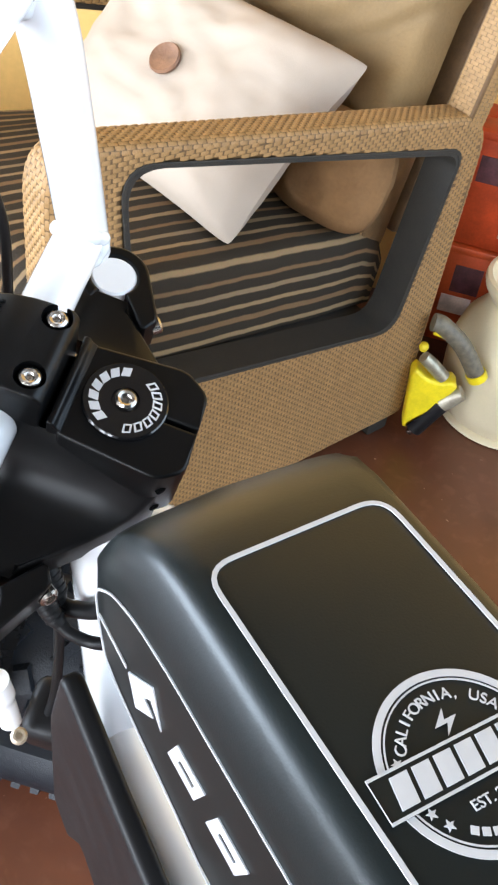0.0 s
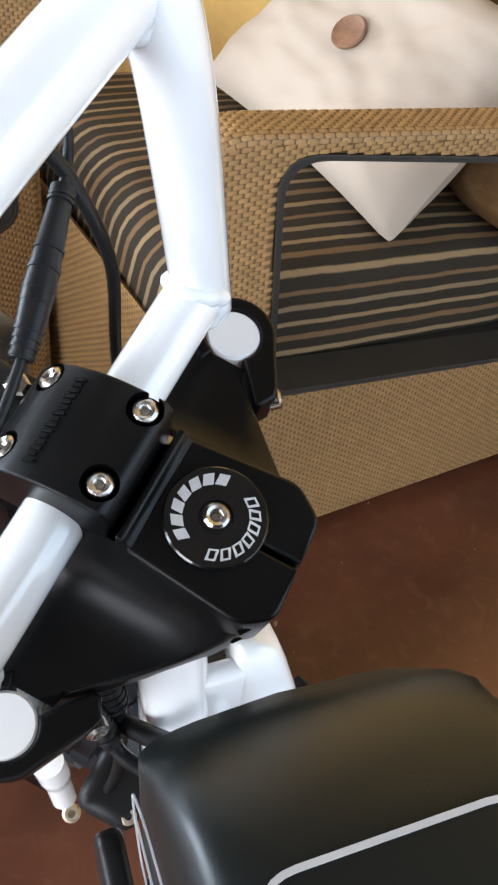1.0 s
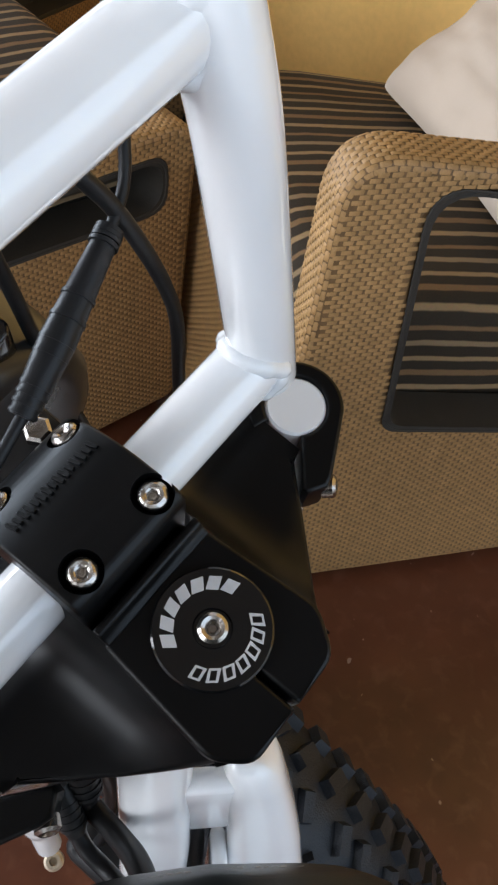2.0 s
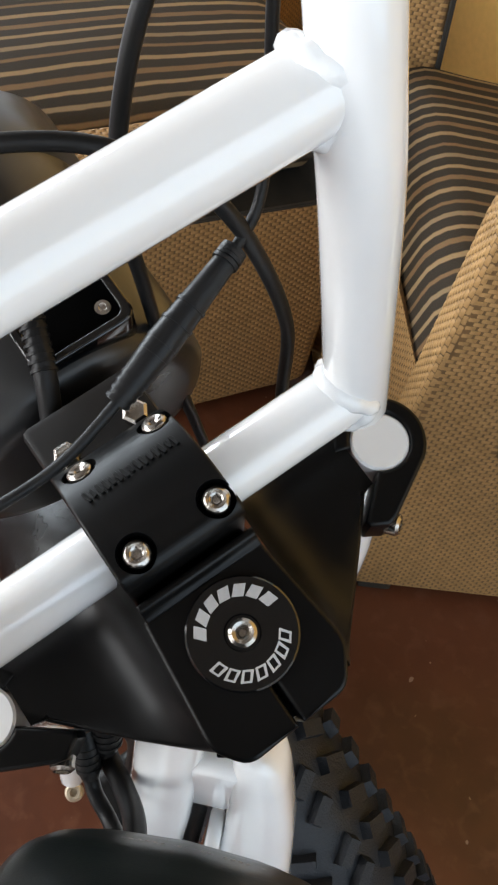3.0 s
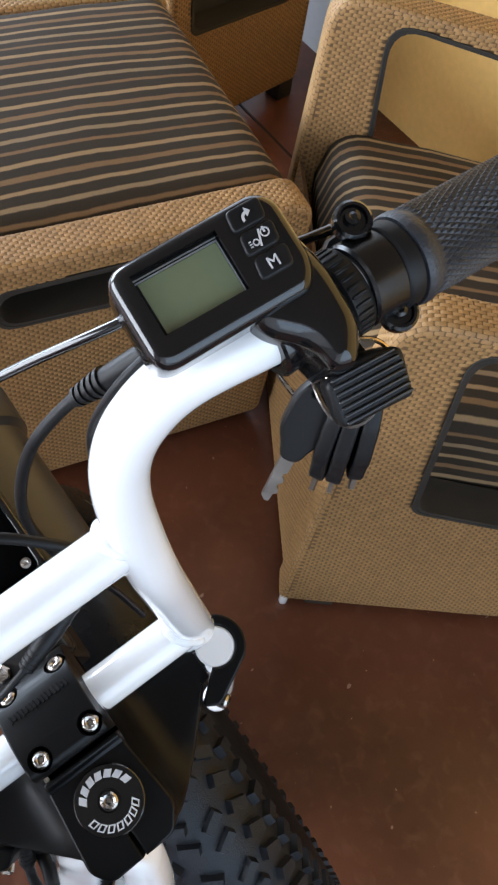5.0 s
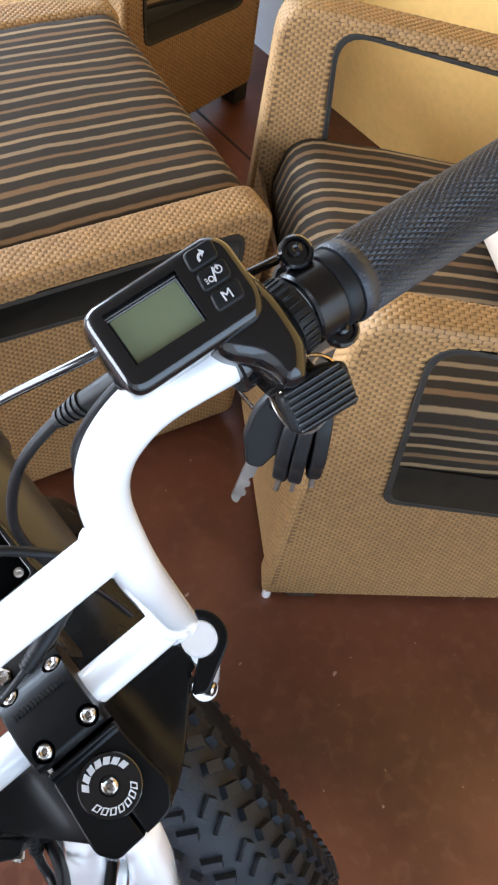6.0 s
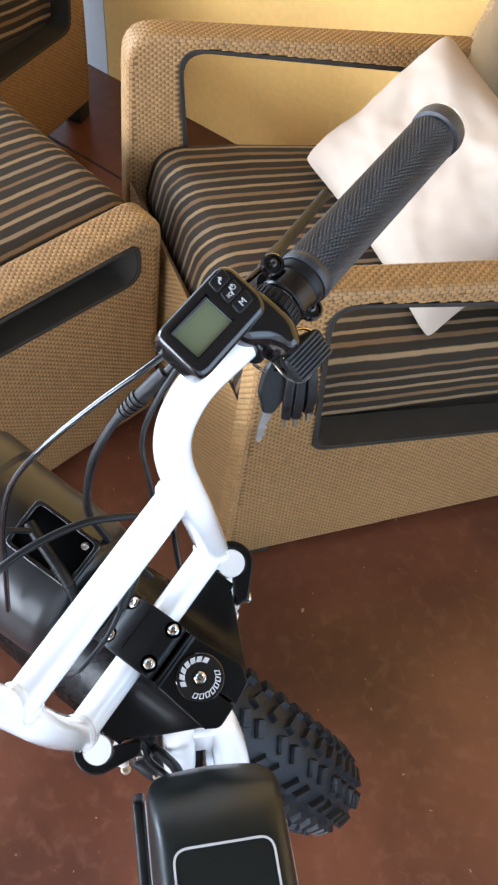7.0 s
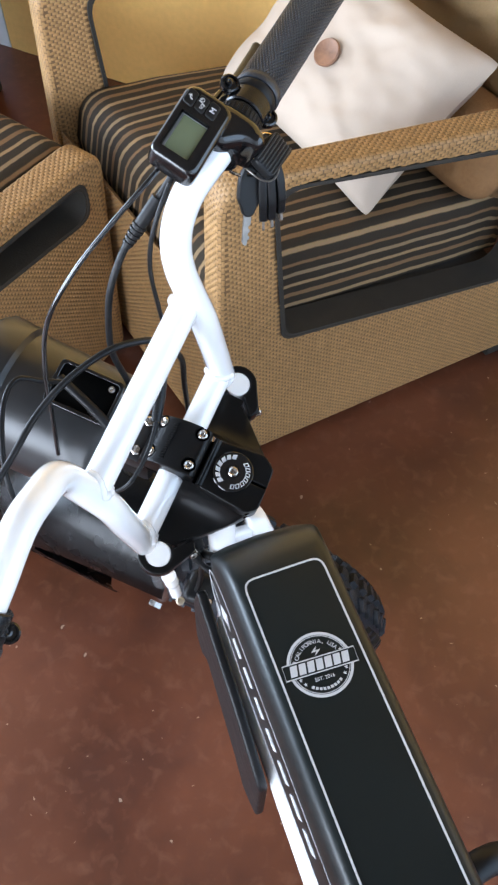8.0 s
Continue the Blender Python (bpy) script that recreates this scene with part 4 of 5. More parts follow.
hpart("paddle_ring", tube([PD @ Vector((0.0125 * math.cos(6.28318531 * k / 32), 0.0035 + 0.0115 * math.sin(6.28318531 * k / 32), -0.001)) for k in range(33)], 0.0009, 8), BRASS, "thin brass ring", pad)
hpart("paddle_arm", box((0.166, 0.062, 0.170), (0.180, 0.090, 0.178), 0.003), PLASTIC, "", thr)
hpart("key_switch", lathe([(0, 0), (0.0065, 0), (0.007, 0.001), (0.007, 0.014), (0, 0.014)], 28, pose(0.171, 0.070, 0.152)), GLOSS, "black key switch", thr)

# keys on a ring, hanging below the switch
kb = Vector((-0.070, 0.584, 1.060))
keys = thing("key_bunch", "bunch of black plastic-headed keys hanging below the handlebar display", "keys", kb)
DARKSTEEL = mat("worn_steel", (0.22, 0.2, 0.18), 0.35, metal=1.0, var=0.3, scale=80)


def key(top, low, wide, across, head_share, label="key with a black plastic head"):
    """A key that hangs from its head: a rounded plastic head with a slot and a toothed steel blade."""
    top, low = Vector(top), Vector(low)
    L = (low - top).length
    ax = (top - low).normalized()
    m = frame_of(top, Vector(across) - ax * Vector(across).dot(ax), ax)
    h = head_share * L
    shape = rounded([(-0.42 * wide, -h), (0.42 * wide, -h), (0.62 * wide, -0.80 * h), (wide, -0.62 * h), (wide, -0.16 * h), (0.55 * wide, 0.004), (-0.55 * wide, 0.004), (-wide, -0.16 * h), (-wide, -0.62 * h), (-0.62 * wide, -0.80 * h)], wide * 0.45, 4)
    slot = rounded([(-0.4 * wide, -0.08 * h), (0.4 * wide, -0.08 * h), (0.4 * wide, -0.03 * h), (-0.4 * wide, -0.03 * h)], 0.0006, 2)
    head = part("key", plate([shape, slot], -0.0030, 0.0030, 0.0013, 3), PLASTIC, keys, label, m)
    teeth = [(-0.0026, -L + 0.002), (-0.0008, -L), (0.0008, -L)]
    y, k = -L + 0.0022, 0
    while y < -h - 0.004:
        teeth += [(0.0026 if k % 2 else 0.0012, y), (0.0026 if k % 2 else 0.0012, y + 0.0016)]
        y, k = y + 0.0026, k + 1
    part("key_blade", plate([teeth + [(0.0028, -h + 0.003), (-0.0028, -h + 0.003)]], -0.0009, 0.0009), DARKSTEEL, head, "worn steel blade", m)


key((-0.0756, 0.581, 1.0583), (-0.0744, 0.5600, 1.0088), 0.0088, (0.71, 0.68, 0.16), 0.60)
key((-0.0690, 0.5855, 1.0570), (-0.0647, 0.5745, 1.0125), 0.0088, (-0.30, 0.93, 0.0), 0.84)
key((-0.0655, 0.5880, 1.0580), (-0.0595, 0.5782, 1.0135), 0.0088, (-0.50, 0.86, 0.0), 0.86)
key((-0.0615, 0.5910, 1.0580), (-0.0545, 0.5840, 1.0165), 0.0086, (-0.68, 0.73, 0.0), 0.85)
part("key_ring", tube([kb + Vector((0.013 * math.cos(6.28318531 * k / 28), 0.010 * math.sin(6.28318531 * k / 28), 0.004 * math.sin(6.28318531 * k / 14))) for k in range(29)], 0.0008, 8), DARKSTEEL, keys, "steel split ring")


# battery shell
prof = [(0.0, 0.0), (0.026, 0.0), (0.0322, -0.0006), (0.0352, -0.0022), (0.0376, -0.0052), (0.0393, -0.0096), (0.0407, -0.0155), (0.0417, -0.0215), (0.0424, -0.0275), (0.0424, -0.05), (0.0422, -0.104), (0.038, -0.112), (0.0, -0.114)]
loop = [(x, z) for x, z in prof] + [(-x, z) for x, z in prof[-2:0:-1]]
stations = [(0.0675, 0.80, 0.084, 0.094), (0.0610, 0.85, 0.060, 0.091), (0.0562, 0.89, 0.047, 0.089), (0.0538, 0.915, 0.0415, 0.088), (0.0518, 0.935, 0.0383, 0.087), (0.0475, 0.960, 0.0312, 0.087), (0.0418, 0.978, 0.0214, 0.088), (0.0345, 0.988, 0.0122, 0.090), (0.026, 0.994, 0.0058, 0.092), (0.016, 0.998, 0.0017, 0.095), (0.004, 1.0, 0.0, 0.098), (-0.02, 1.0, 0.0, 0.104), (-0.05, 1.0, 0.0, 0.111), (-0.2, 1.0, 0.0, 0.114), (-0.38, 0.99, 0.0, 0.114), (-0.43, 0.95, 0.004, 0.114), (-0.45, 0.85, 0.02, 0.114)]
sh = bmesh.new()
rings = []
for y, sc, drop, deep in stations:
    rings.append([sh.verts.new((x * sc, y + (0.004 * (1 - (x / 0.047) ** 2) - 0.001 if y > 0.03 else 0.0), max(-deep, min(z, -drop + 0.15 * z)))) for x, z in loop])
for a, b in zip(rings, rings[1:]):
    for k in range(len(loop)):
        sh.faces.new((a[k], a[(k + 1) % len(loop)], b[(k + 1) % len(loop)], b[k]))
sh.faces.new(rings[0])
sh.faces.new(rings[-1][::-1])
shell = part("battery_shell", sh, TANK, bike, "satin black battery shell with silver print", BODY, 50)

# a row of tiny print across the shell's front
fp_ = bmesh.new()
for k in range(30):
    x = -0.030 + 0.00205 * k
    if k in (5, 12, 18, 23):
        continue
    y = 0.0576 + 0.004 * (1 - (x / 0.039) ** 2) - 0.001 + 0.0008
    add_box(fp_, (x, y - 0.0012, -0.0542 - (0.0014 if k < 6 else 0.0)), (x + 0.0014, y, -0.0530), 0.0)
part("front_print", fp_, SILVER, shell, "row of tiny silver print", BODY)


def outline(loop, width, z0, z1):
    c = Vector((sum(p[0] for p in loop) / len(loop), sum(p[1] for p in loop) / len(loop)))
    inner = []
    n = len(loop)
    for k in range(n):
        a, b, d = Vector(loop[k - 1]), Vector(loop[k]), Vector(loop[(k + 1) % n])
        t = (d - a).normalized()
        nn = Vector((-t.y, t.x))
        if nn.dot(c - b) < 0:
            nn = -nn
        inner.append(tuple(b + nn * width))
    me = plate([loop, inner], z0, z1)
    bm = bmesh.new()
    bm.from_mesh(me)
    bmesh.ops.remove_doubles(bm, verts=bm.verts[:], dist=0.00002)
    bm.to_mesh(me)
    bm.free()
    return me


part("printed_line", outline(rounded([(-0.0300, 0.0055), (0.0300, 0.0055), (0.0300, -0.40), (-0.0300, -0.40)], 0.0095, 6), 0.00138, 0.0001, 0.0005), SILVER, shell, "thin silver line", BODY)
BC = BODY @ pose(-0.001, -0.068, 0.0003, 0, 0, -3)
circ = [(0.0222 * math.cos(6.28318531 * k / 64), 0.0222 * math.sin(6.28318531 * k / 64)) for k in range(64)]
badge = part("round_badge", outline(circ, 0.0019, 0.0, 0.0003), SILVER, shell, "round silver badge with a banner", BC)
part("badge_ring", outline([(x * 0.89, y * 0.89) for x, y in circ], 0.0004, 0.0, 0.0003), SILVER, badge, "", BC)
part("banner_field", plate([[(-0.0252, -0.0054), (0.0252, -0.0054), (0.0252, 0.0054), (-0.0252, 0.0054)]], 0.0003, 0.0006), TANK, badge, "", BC)
part("banner_line", outline([(-0.0252, -0.0054), (0.0252, -0.0054), (0.0252, 0.0054), (-0.0252, 0.0054)], 0.0007, 0.0006, 0.0009), SILVER, badge, "", BC)
for k in range(7):
    x = -0.0185 + 0.0060 * k
    part("banner_print", plate([[(x - 0.0029, -0.0036), (x + 0.0018, -0.0036), (x + 0.0031, 0.0036), (x - 0.0016, 0.0036)]], 0.0006, 0.001), SILVER, badge, "", BC)


def arc_text(text, radius, mid_deg, step, size):
    out = []
    for k, chx in enumerate(text):
        if chx == " ":
            continue
        a = radians(mid_deg - step * (k - (len(text) - 1) / 2))
        me = lettering(chx, size)
        me.transform(pose(radius * math.cos(a), radius * math.sin(a), 0.0004, 0, 0, math.degrees(a) - 90))
        out.append(me)
    return joined(*out)


part("badge_lettering", arc_text("CALIFORNIA, USA", 0.0145, 91, 8.5, 0.0039), SILVER, badge, "silver words round the badge", BC)
ew = lettering("EST. 2016", 0.0034)
ew.transform(pose(0, -0.0105, 0.0004))
part("badge_lettering", ew, SILVER, badge, "", BC)
zz = bmesh.new()
vs = [zz.verts.new((x, y, 0.0004)) for x, y in ((0.0012, 0.0125), (-0.0034, 0.0088), (0.0002, 0.0088), (-0.0016, 0.0060), (0.0034, 0.0098), (0.0, 0.0098))]
zz.faces.new(vs)
part("badge_flash", zz, SILVER, badge, "", BC)
low = bmesh.new()
for k in range(9):
    a = radians(-125 + 70 * k / 8)
    add_box(low, (-0.0009, -0.0009, 0.0), (0.0009, 0.0009, 0.0003), 0, pose(0.0165 * math.cos(a), 0.0165 * math.sin(a), 0.0001, 0, 0, math.degrees(a) + 90))
part("badge_small_print", low, SILVER, badge, "", BC)
for a in (203, 217, -23, -37, 161, 20):
    st_ = []
    for k in range(10):
        rr = 0.0014 if k % 2 == 0 else 0.0006
        st_.append((rr * math.cos(0.6283 * k + 1.57), rr * math.sin(0.6283 * k + 1.57)))
    part("badge_star", plate([st_], 0.0, 0.0004), SILVER, badge, "", BC @ pose(0.0172 * math.cos(radians(a)), 0.0172 * math.sin(radians(a)), 0))

# print on the shell's sides: a thin line and the maker's mark as plain bars
for s in (1, -1):
    sm = BODY @ frame_of(Vector((s * 0.0424, 0.0, 0.0)), (0, s, 0), (0, 0, 1))
    d = 1 if s > 0 else -1

    def flat(pts):
        return [(d * y, z) for y, z in pts][:: 1 if d < 0 else -1]

    rim_ = rounded(flat([(0.0470, -0.050), (0.034, -0.037), (0.018, -0.0305), (-0.004, -0.0280), (-0.36, -0.0275), (-0.36, -0.108), (-0.032, -0.1045), (-0.010, -0.0985), (0.016, -0.0925), (0.040, -0.0855), (0.0455, -0.066)]), 0.006, 4)
    part("side_line", outline(rim_, 0.0009, 0.0001, 0.0006), SILVER, shell, "thin silver line", sm)
    part("side_print", plate([flat([(0.0440, -0.0610), (0.0442, -0.0626), (0.0232, -0.0646), (0.0236, -0.0630)])], 0.0001, 0.0006), SILVER, shell, "", sm)
    dia = [(0.0215, -0.0640), (0.0050, -0.0485), (-0.0012, -0.0645), (0.0060, -0.0570), (0.0105, -0.0625), (0.0040, -0.0650), (0.0160, -0.0775)]
    part("side_print", plate([flat(dia)], 0.0001, 0.0006), SILVER, shell, "", sm)
    for k in range(7):
        y = -0.0060 - 0.0236 * k
        part("side_print", plate([flat([(y, -0.0690), (y - 0.0165, -0.0690), (y - 0.0215, -0.0555), (y - 0.0050, -0.0555)]), flat([(y - 0.0062, -0.0640), (y - 0.0150, -0.0640), (y - 0.0161, -0.0606), (y - 0.0073, -0.0606)])], 0.0001, 0.0006), SILVER, shell, "", sm)

def add_block_sweep(bm, line, wide, deep, power=3.2, n=28):
    """Sweeps a rounded square section along a line, its width held to the x axis; wide and deep are half sizes for each point."""
    line = [Vector(p) for p in line]
    rings_ = []
    for k, (p, w_, d_) in enumerate(zip(line, wide, deep)):
        t = (line[min(k + 1, len(line) - 1)] - line[max(k - 1, 0)]).normalized()
        up = t.cross(Vector((1, 0, 0))).normalized()
        ring_ = []
        for q in range(n):
            c, sn = math.cos(6.28318531 * q / n), math.sin(6.28318531 * q / n)
            ring_.append(bm.verts.new(p + Vector((w_ * math.copysign(abs(c) ** (2 / power), c), 0, 0)) + up * d_ * math.copysign(abs(sn) ** (2 / power), sn)))
        rings_.append(ring_)
    for a, b in zip(rings_, rings_[1:]):
        for q in range(n):
            bm.faces.new((a[q], a[(q + 1) % n], b[(q + 1) % n], b[q]))
    bm.faces.new(rings_[0])
    bm.faces.new(rings_[-1][::-1])
    return bm


# frame: head tube, twin white tubes and the dark box below the shell
hpart("head_tube", lathe([(0, -0.058), (0.0135, -0.058), (0.0145, -0.060), (0.0145, -0.135), (0, -0.137)], 32), WHITE, "white head tube")
for s in (1, -1):
    down = smooth_line([(s * 0.0240, 0.066, -0.208), (s * 0.0255, 0.052, -0.208), (s * 0.0275, 0.030, -0.207), (s * 0.0285, -0.02, -0.208), (s * 0.0290, -0.10, -0.216), (s * 0.0290, -0.30, -0.250)], 6)
    part("frame_tube", tube(down, 0.0128, 20), WHITE, bike, "white frame tube", BODY)
    if s > 0:
        line = [(0.0140, 0.1158, -0.1150), (0.0165, 0.1155, -0.1165), (0.0190, 0.1150, -0.1210), (0.0210, 0.1135, -0.1330), (0.0245, 0.1105, -0.1520), (0.0272, 0.1075, -0.1720), (0.0325, 0.0965, -0.2320), (0.0325, 0.085, -0.2650)]
        ws, ds = (0.0020, 0.0058, 0.0090, 0.0112, 0.0126, 0.0140, 0.0172, 0.0172), (0.004, 0.0085, 0.0112, 0.0125, 0.0125, 0.0125, 0.0125, 0.0125)
    else:
        line = [(-0.0130, 0.1185, -0.098), (-0.0130, 0.1155, -0.118), (-0.0130, 0.1120, -0.142), (-0.0130, 0.1070, -0.175), (-0.0145, 0.098, -0.225), (-0.0175, 0.085, -0.262)]
        ws, ds = (0.0130, 0.0130, 0.0130, 0.0132, 0.0132, 0.0130), [0.0125] * 6
    part("neck_tube", add_block_sweep(bmesh.new(), line, ws, ds), WHITE, bike, "white frame neck tube", BODY, 70)
part("neck_bridge", box((-0.006, 0.103, -0.166), (0.016, 0.1125, -0.124), 0.004, None, 4), WHITE, bike, "", BODY)
part("neck_bridge", box((0.0075, 0.082, -0.25), (0.0135, 0.108, -0.175), 0.0025, None, 3), WHITE, bike, "", BODY)
cov = rounded([(0.062, -0.118), (0.084, -0.185), (0.097, -0.295), (0.078, -0.312), (0.056, -0.275), (0.035, -0.30), (-0.01, -0.345), (-0.04, -0.40), (-0.08, -0.36), (-0.09, -0.20), (-0.02, -0.152), (0.02, -0.138)], [0.008, 0.012, 0.006, 0.006, 0.006, 0.01, 0.012, 0.012, 0.014, 0.012, 0.01, 0.01], 4)
part("side_cover", plate([cov], -0.004, 0.005, 0.003, 3), PLASTIC, bike, "black plastic side cover", BODY @ frame_of(Vector((-0.0490, 0.0, 0.0)), (0, 1, 0), (0, 0, 1)))

# front wheel
WM = HEAD @ frame_of(Vector((-0.016, 0.012, -0.592)), (0, 1, 0), (0, 0, 1))
wh = part("front_wheel", lathe([(0.0, -0.03), (0.03, -0.03), (0.03, 0.03), (0.0, 0.03)], 24), BLACK, bike, "fat front wheel with a knobbly tyre", WM)
rt, tw = 0.232, 0.056
tprof = [(rt + tw * 1.06 * math.cos(a), tw * math.sin(a)) for a in [radians(-150 + 300 * k / 24) for k in range(25)]]
part("tyre", lathe(tprof + [tprof[0]], 96), TYRE, wh, "black knobbly fat tyre", WM, 60)
kn = ([], [])
for i in range(66):
    ang = 6.28318531 * i / 66
    for j, b in enumerate((-66, -40, -14, 14, 40, 66)):
        off = 0.5 * (j % 2) + (0.25 if i % 2 and j in (2, 3) else 0)
        a = ang + off * 6.28318531 / 66
        br = radians(b)
        rad = rt + tw * 1.06 * math.cos(br)
        cen = Vector((rad * math.cos(a), rad * math.sin(a), tw * math.sin(br)))
        nrm = Vector((math.cos(br) * math.cos(a), math.cos(br) * math.sin(a), math.sin(br)))
        tan_ = Vector((-math.sin(a), math.cos(a), 0))
        sid = nrm.cross(tan_)
        tw_ = radians(28 if j in (1, 3) else -28 if j in (2, 4) else 0)
        t2 = tan_ * math.cos(tw_) + sid * math.sin(tw_)
        s2 = nrm.cross(t2)
        base = len(kn[0])
        for h, q in ((-0.001, 1.0), (0.0062, 0.86)):
            for x, y in ((-1, -1), (1, -1), (1, 1), (-1, 1)):
                kn[0].append(tuple(cen + nrm * h + t2 * x * (0.0045 if j in (2, 3) else 0.0058) * q + s2 * y * 0.0102 * q))
        for f_ in ((4, 5, 6, 7), (0, 1, 5, 4), (1, 2, 6, 5), (2, 3, 7, 6), (3, 0, 4, 7)):
            kn[1].append(tuple(base + k for k in f_))
tagged(part("tread", mesh_from(*kn), TYRE, wh, "", WM), kind="stuff")
part("rim", lathe([(0.188, -0.035), (0.198, -0.038), (0.204, -0.034), (0.198, 0.0), (0.204, 0.034), (0.198, 0.038), (0.188, 0.035), (0.184, 0.0), (0.188, -0.035)], 72), BLACK, wh, "black rim", WM)
sp_ = bmesh.new()
for k in range(36):
    a = 6.28318531 * k / 36
    sg = 1 if k % 2 else -1
    add_tube(sp_, [(0.028 * math.cos(a + 0.5 * sg), 0.028 * math.sin(a + 0.5 * sg), sg * 0.026), (0.188 * math.cos(a), 0.188 * math.sin(a), sg * 0.008)], 0.0011, 6)
part("spokes", sp_, STEEL, wh, "steel spokes", WM)

# headlight shell ahead of the crown
HM = frame_of(Vector((0.0, 0.0, -0.087)), (1, 0, 0), (0, 0, 1))
lamp = hpart("headlight", lathe([(0, -0.106), (0.048, -0.106), (0.056, -0.108), (0.0605, -0.113), (0.062, -0.122), (0.063, -0.21), (0.067, -0.214), (0.068, -0.24), (0.064, -0.246), (0.056, -0.244), (0, -0.235)], 56, HM), GREYSHELL, "large round dark grey headlight shell")
pnl = hpart("lamp_panel", plate([rounded([(-0.006, 0.114), (0.036, 0.114), (0.036, 0.174), (-0.006, 0.174)], 0.006, 4), rounded([(-0.002, 0.118), (0.032, 0.118), (0.032, 0.170), (-0.002, 0.170)], 0.004, 4)], -0.040, -0.0205, 0.0012), GLOSS, "", lamp)
# near-black floor stands in for shade in the sunken panel
hpart("panel_floor", box((-0.004, 0.116, -0.040), (0.034, 0.172, -0.0235), 0.001), HOLESHADE, "", pnl)
hpart("panel_screw", lathe([(0, 0), (0.003, 0), (0.003, 0.0016), (0.0016, 0.002), (0, 0.001)], 14, pose(0.027, 0.124, -0.0235)), STEEL, "", pnl)
for x, y, z in ((-0.013, 0.082, -0.0195), (0.014, 0.082, -0.0195)):
    hpart("bracket_bolt", lathe([(0, 0), (0.0048, 0), (0.0048, 0.004), (0.0036, 0.005), (0, 0.004)], 6, pose(x, y, z)), STEEL, "steel bracket bolt", lamp)
hpart("bracket_plate", box((-0.022, 0.073, -0.05), (0.022, 0.100, -0.0195), 0.003, None, 2), GREYSHELL, "", lamp)
hpart("lamp_bracket", box((-0.018, 0.070, -0.11), (0.018, 0.112, -0.045), 0.004), BLACK, "", lamp)


# fender over the front of the tyre
fd = bmesh.new()
rows = []
for k in range(25):
    a = radians(88 - 153 * k / 24)
    ring_ = []
    for q in range(11):
        b = radians(-104 + 208 * q / 10)
        rr = rt + (tw * 1.06 + 0.020) * math.cos(b)
        ring_.append(fd.verts.new(WM @ Vector((rr * math.cos(a), rr * math.sin(a), (tw + 0.030) * math.sin(b)))))
    rows.append(ring_)
for a, b in zip(rows, rows[1:]):
    for q in range(10):
        fd.faces.new((a[q], b[q], b[q + 1], a[q + 1]))
bmesh.ops.solidify(fd, geom=fd.faces[:], thickness=0.0025)
part("front_fender", fd, LEVER, bike, "gloss black front fender", None, 50)

# cables
def cable(pts, rad, label, mat_=None, name="cable", world=False):
    ob = part(name, tube(smooth_line(pts, 8), rad, 10), mat_ or PLASTIC, bike, label, None if world else HEAD)
    return ob


cable([(0.1459, 0.1165, 0.1661), (0.1212, 0.1254, 0.1419), (0.0954, 0.1351, 0.1189), (0.0697, 0.1371, 0.0939), (0.0522, 0.1329, 0.0609), (0.0439, 0.1281, 0.0238), (0.0425, 0.119, -0.02), (0.043, 0.113, -0.06), (0.047, 0.109, -0.11), (0.05, 0.100, -0.16), (0.052, 0.085, -0.23)], 0.0028, "black display cable")
cpl = hpart("cable_plug", tube([(0.1255, 0.1239, 0.1461), (0.1165, 0.1271, 0.1377), (0.107, 0.1307, 0.1292), (0.0940, 0.1352, 0.1175)], [0.0050, 0.0052, 0.0048, 0.0032], 14), PLASTIC, "black plug at the display")
for k in range(5):
    c, ax = Vector((0.1075, 0.1305, 0.1296)).lerp(Vector((0.0965, 0.1345, 0.1197)), k / 4), Vector((-0.7, 0.25, -0.62)).normalized()
    hpart("rib", tube([c - ax * 0.0009, c + ax * 0.0009], 0.0060 - 0.0004 * k, 14), PLASTIC, "", cpl)
cable([(0.20, 0.112, 0.178), (0.16, 0.116, 0.188), (0.1197, 0.1234, 0.1858), (0.083, 0.1407, 0.161), (0.0501, 0.1557, 0.1326), (0.0232, 0.1646, 0.0991), (0.0012, 0.1615, 0.06), (-0.0196, 0.1515, 0.0176), (-0.042, 0.1403, -0.0259)], 0.0019, "black brake hose", GLOSS)
cable([(-0.125, 0.15, 0.02), (-0.105, 0.155, 0.05), (-0.0719, 0.151, 0.0623), (-0.0365, 0.1477, 0.0695), (-0.0019, 0.1379, 0.0737), (0.0307, 0.1217, 0.0717), (0.052, 0.104, 0.0615), (0.0615, 0.0945, 0.046), (0.0695, 0.0885, 0.02), (0.0765, 0.0835, -0.012), (0.0795, 0.081, -0.04), (0.078, 0.078, -0.09), (0.074, 0.070, -0.17), (0.070, 0.06, -0.27)], 0.0027, "black cable looping over the lamp")
cable([(0.125, 0.1150, 0.172), (0.108, 0.1155, 0.160), (0.0945, 0.1150, 0.142), (0.0880, 0.1135, 0.118), (0.0855, 0.1105, 0.092), (0.0815, 0.104, 0.062), (0.0725, 0.095, 0.042), (0.060, 0.0895, 0.0355), (0.05, 0.0862, 0.0342), (0.0266, 0.0781, 0.0316), (0.0032, 0.071, 0.0268), (-0.0201, 0.0679, 0.0196), (-0.0468, 0.0714, 0.0129), (-0.06, 0.09, -0.02)], 0.0018, "black wire with an inline connector")
con = [(0.060, 0.0895, 0.0355), (0.056, 0.088, 0.035), (0.045, 0.0843, 0.0338), (0.0266, 0.0781, 0.0316), (0.016, 0.0747, 0.0298), (0.006, 0.0718, 0.0275)]
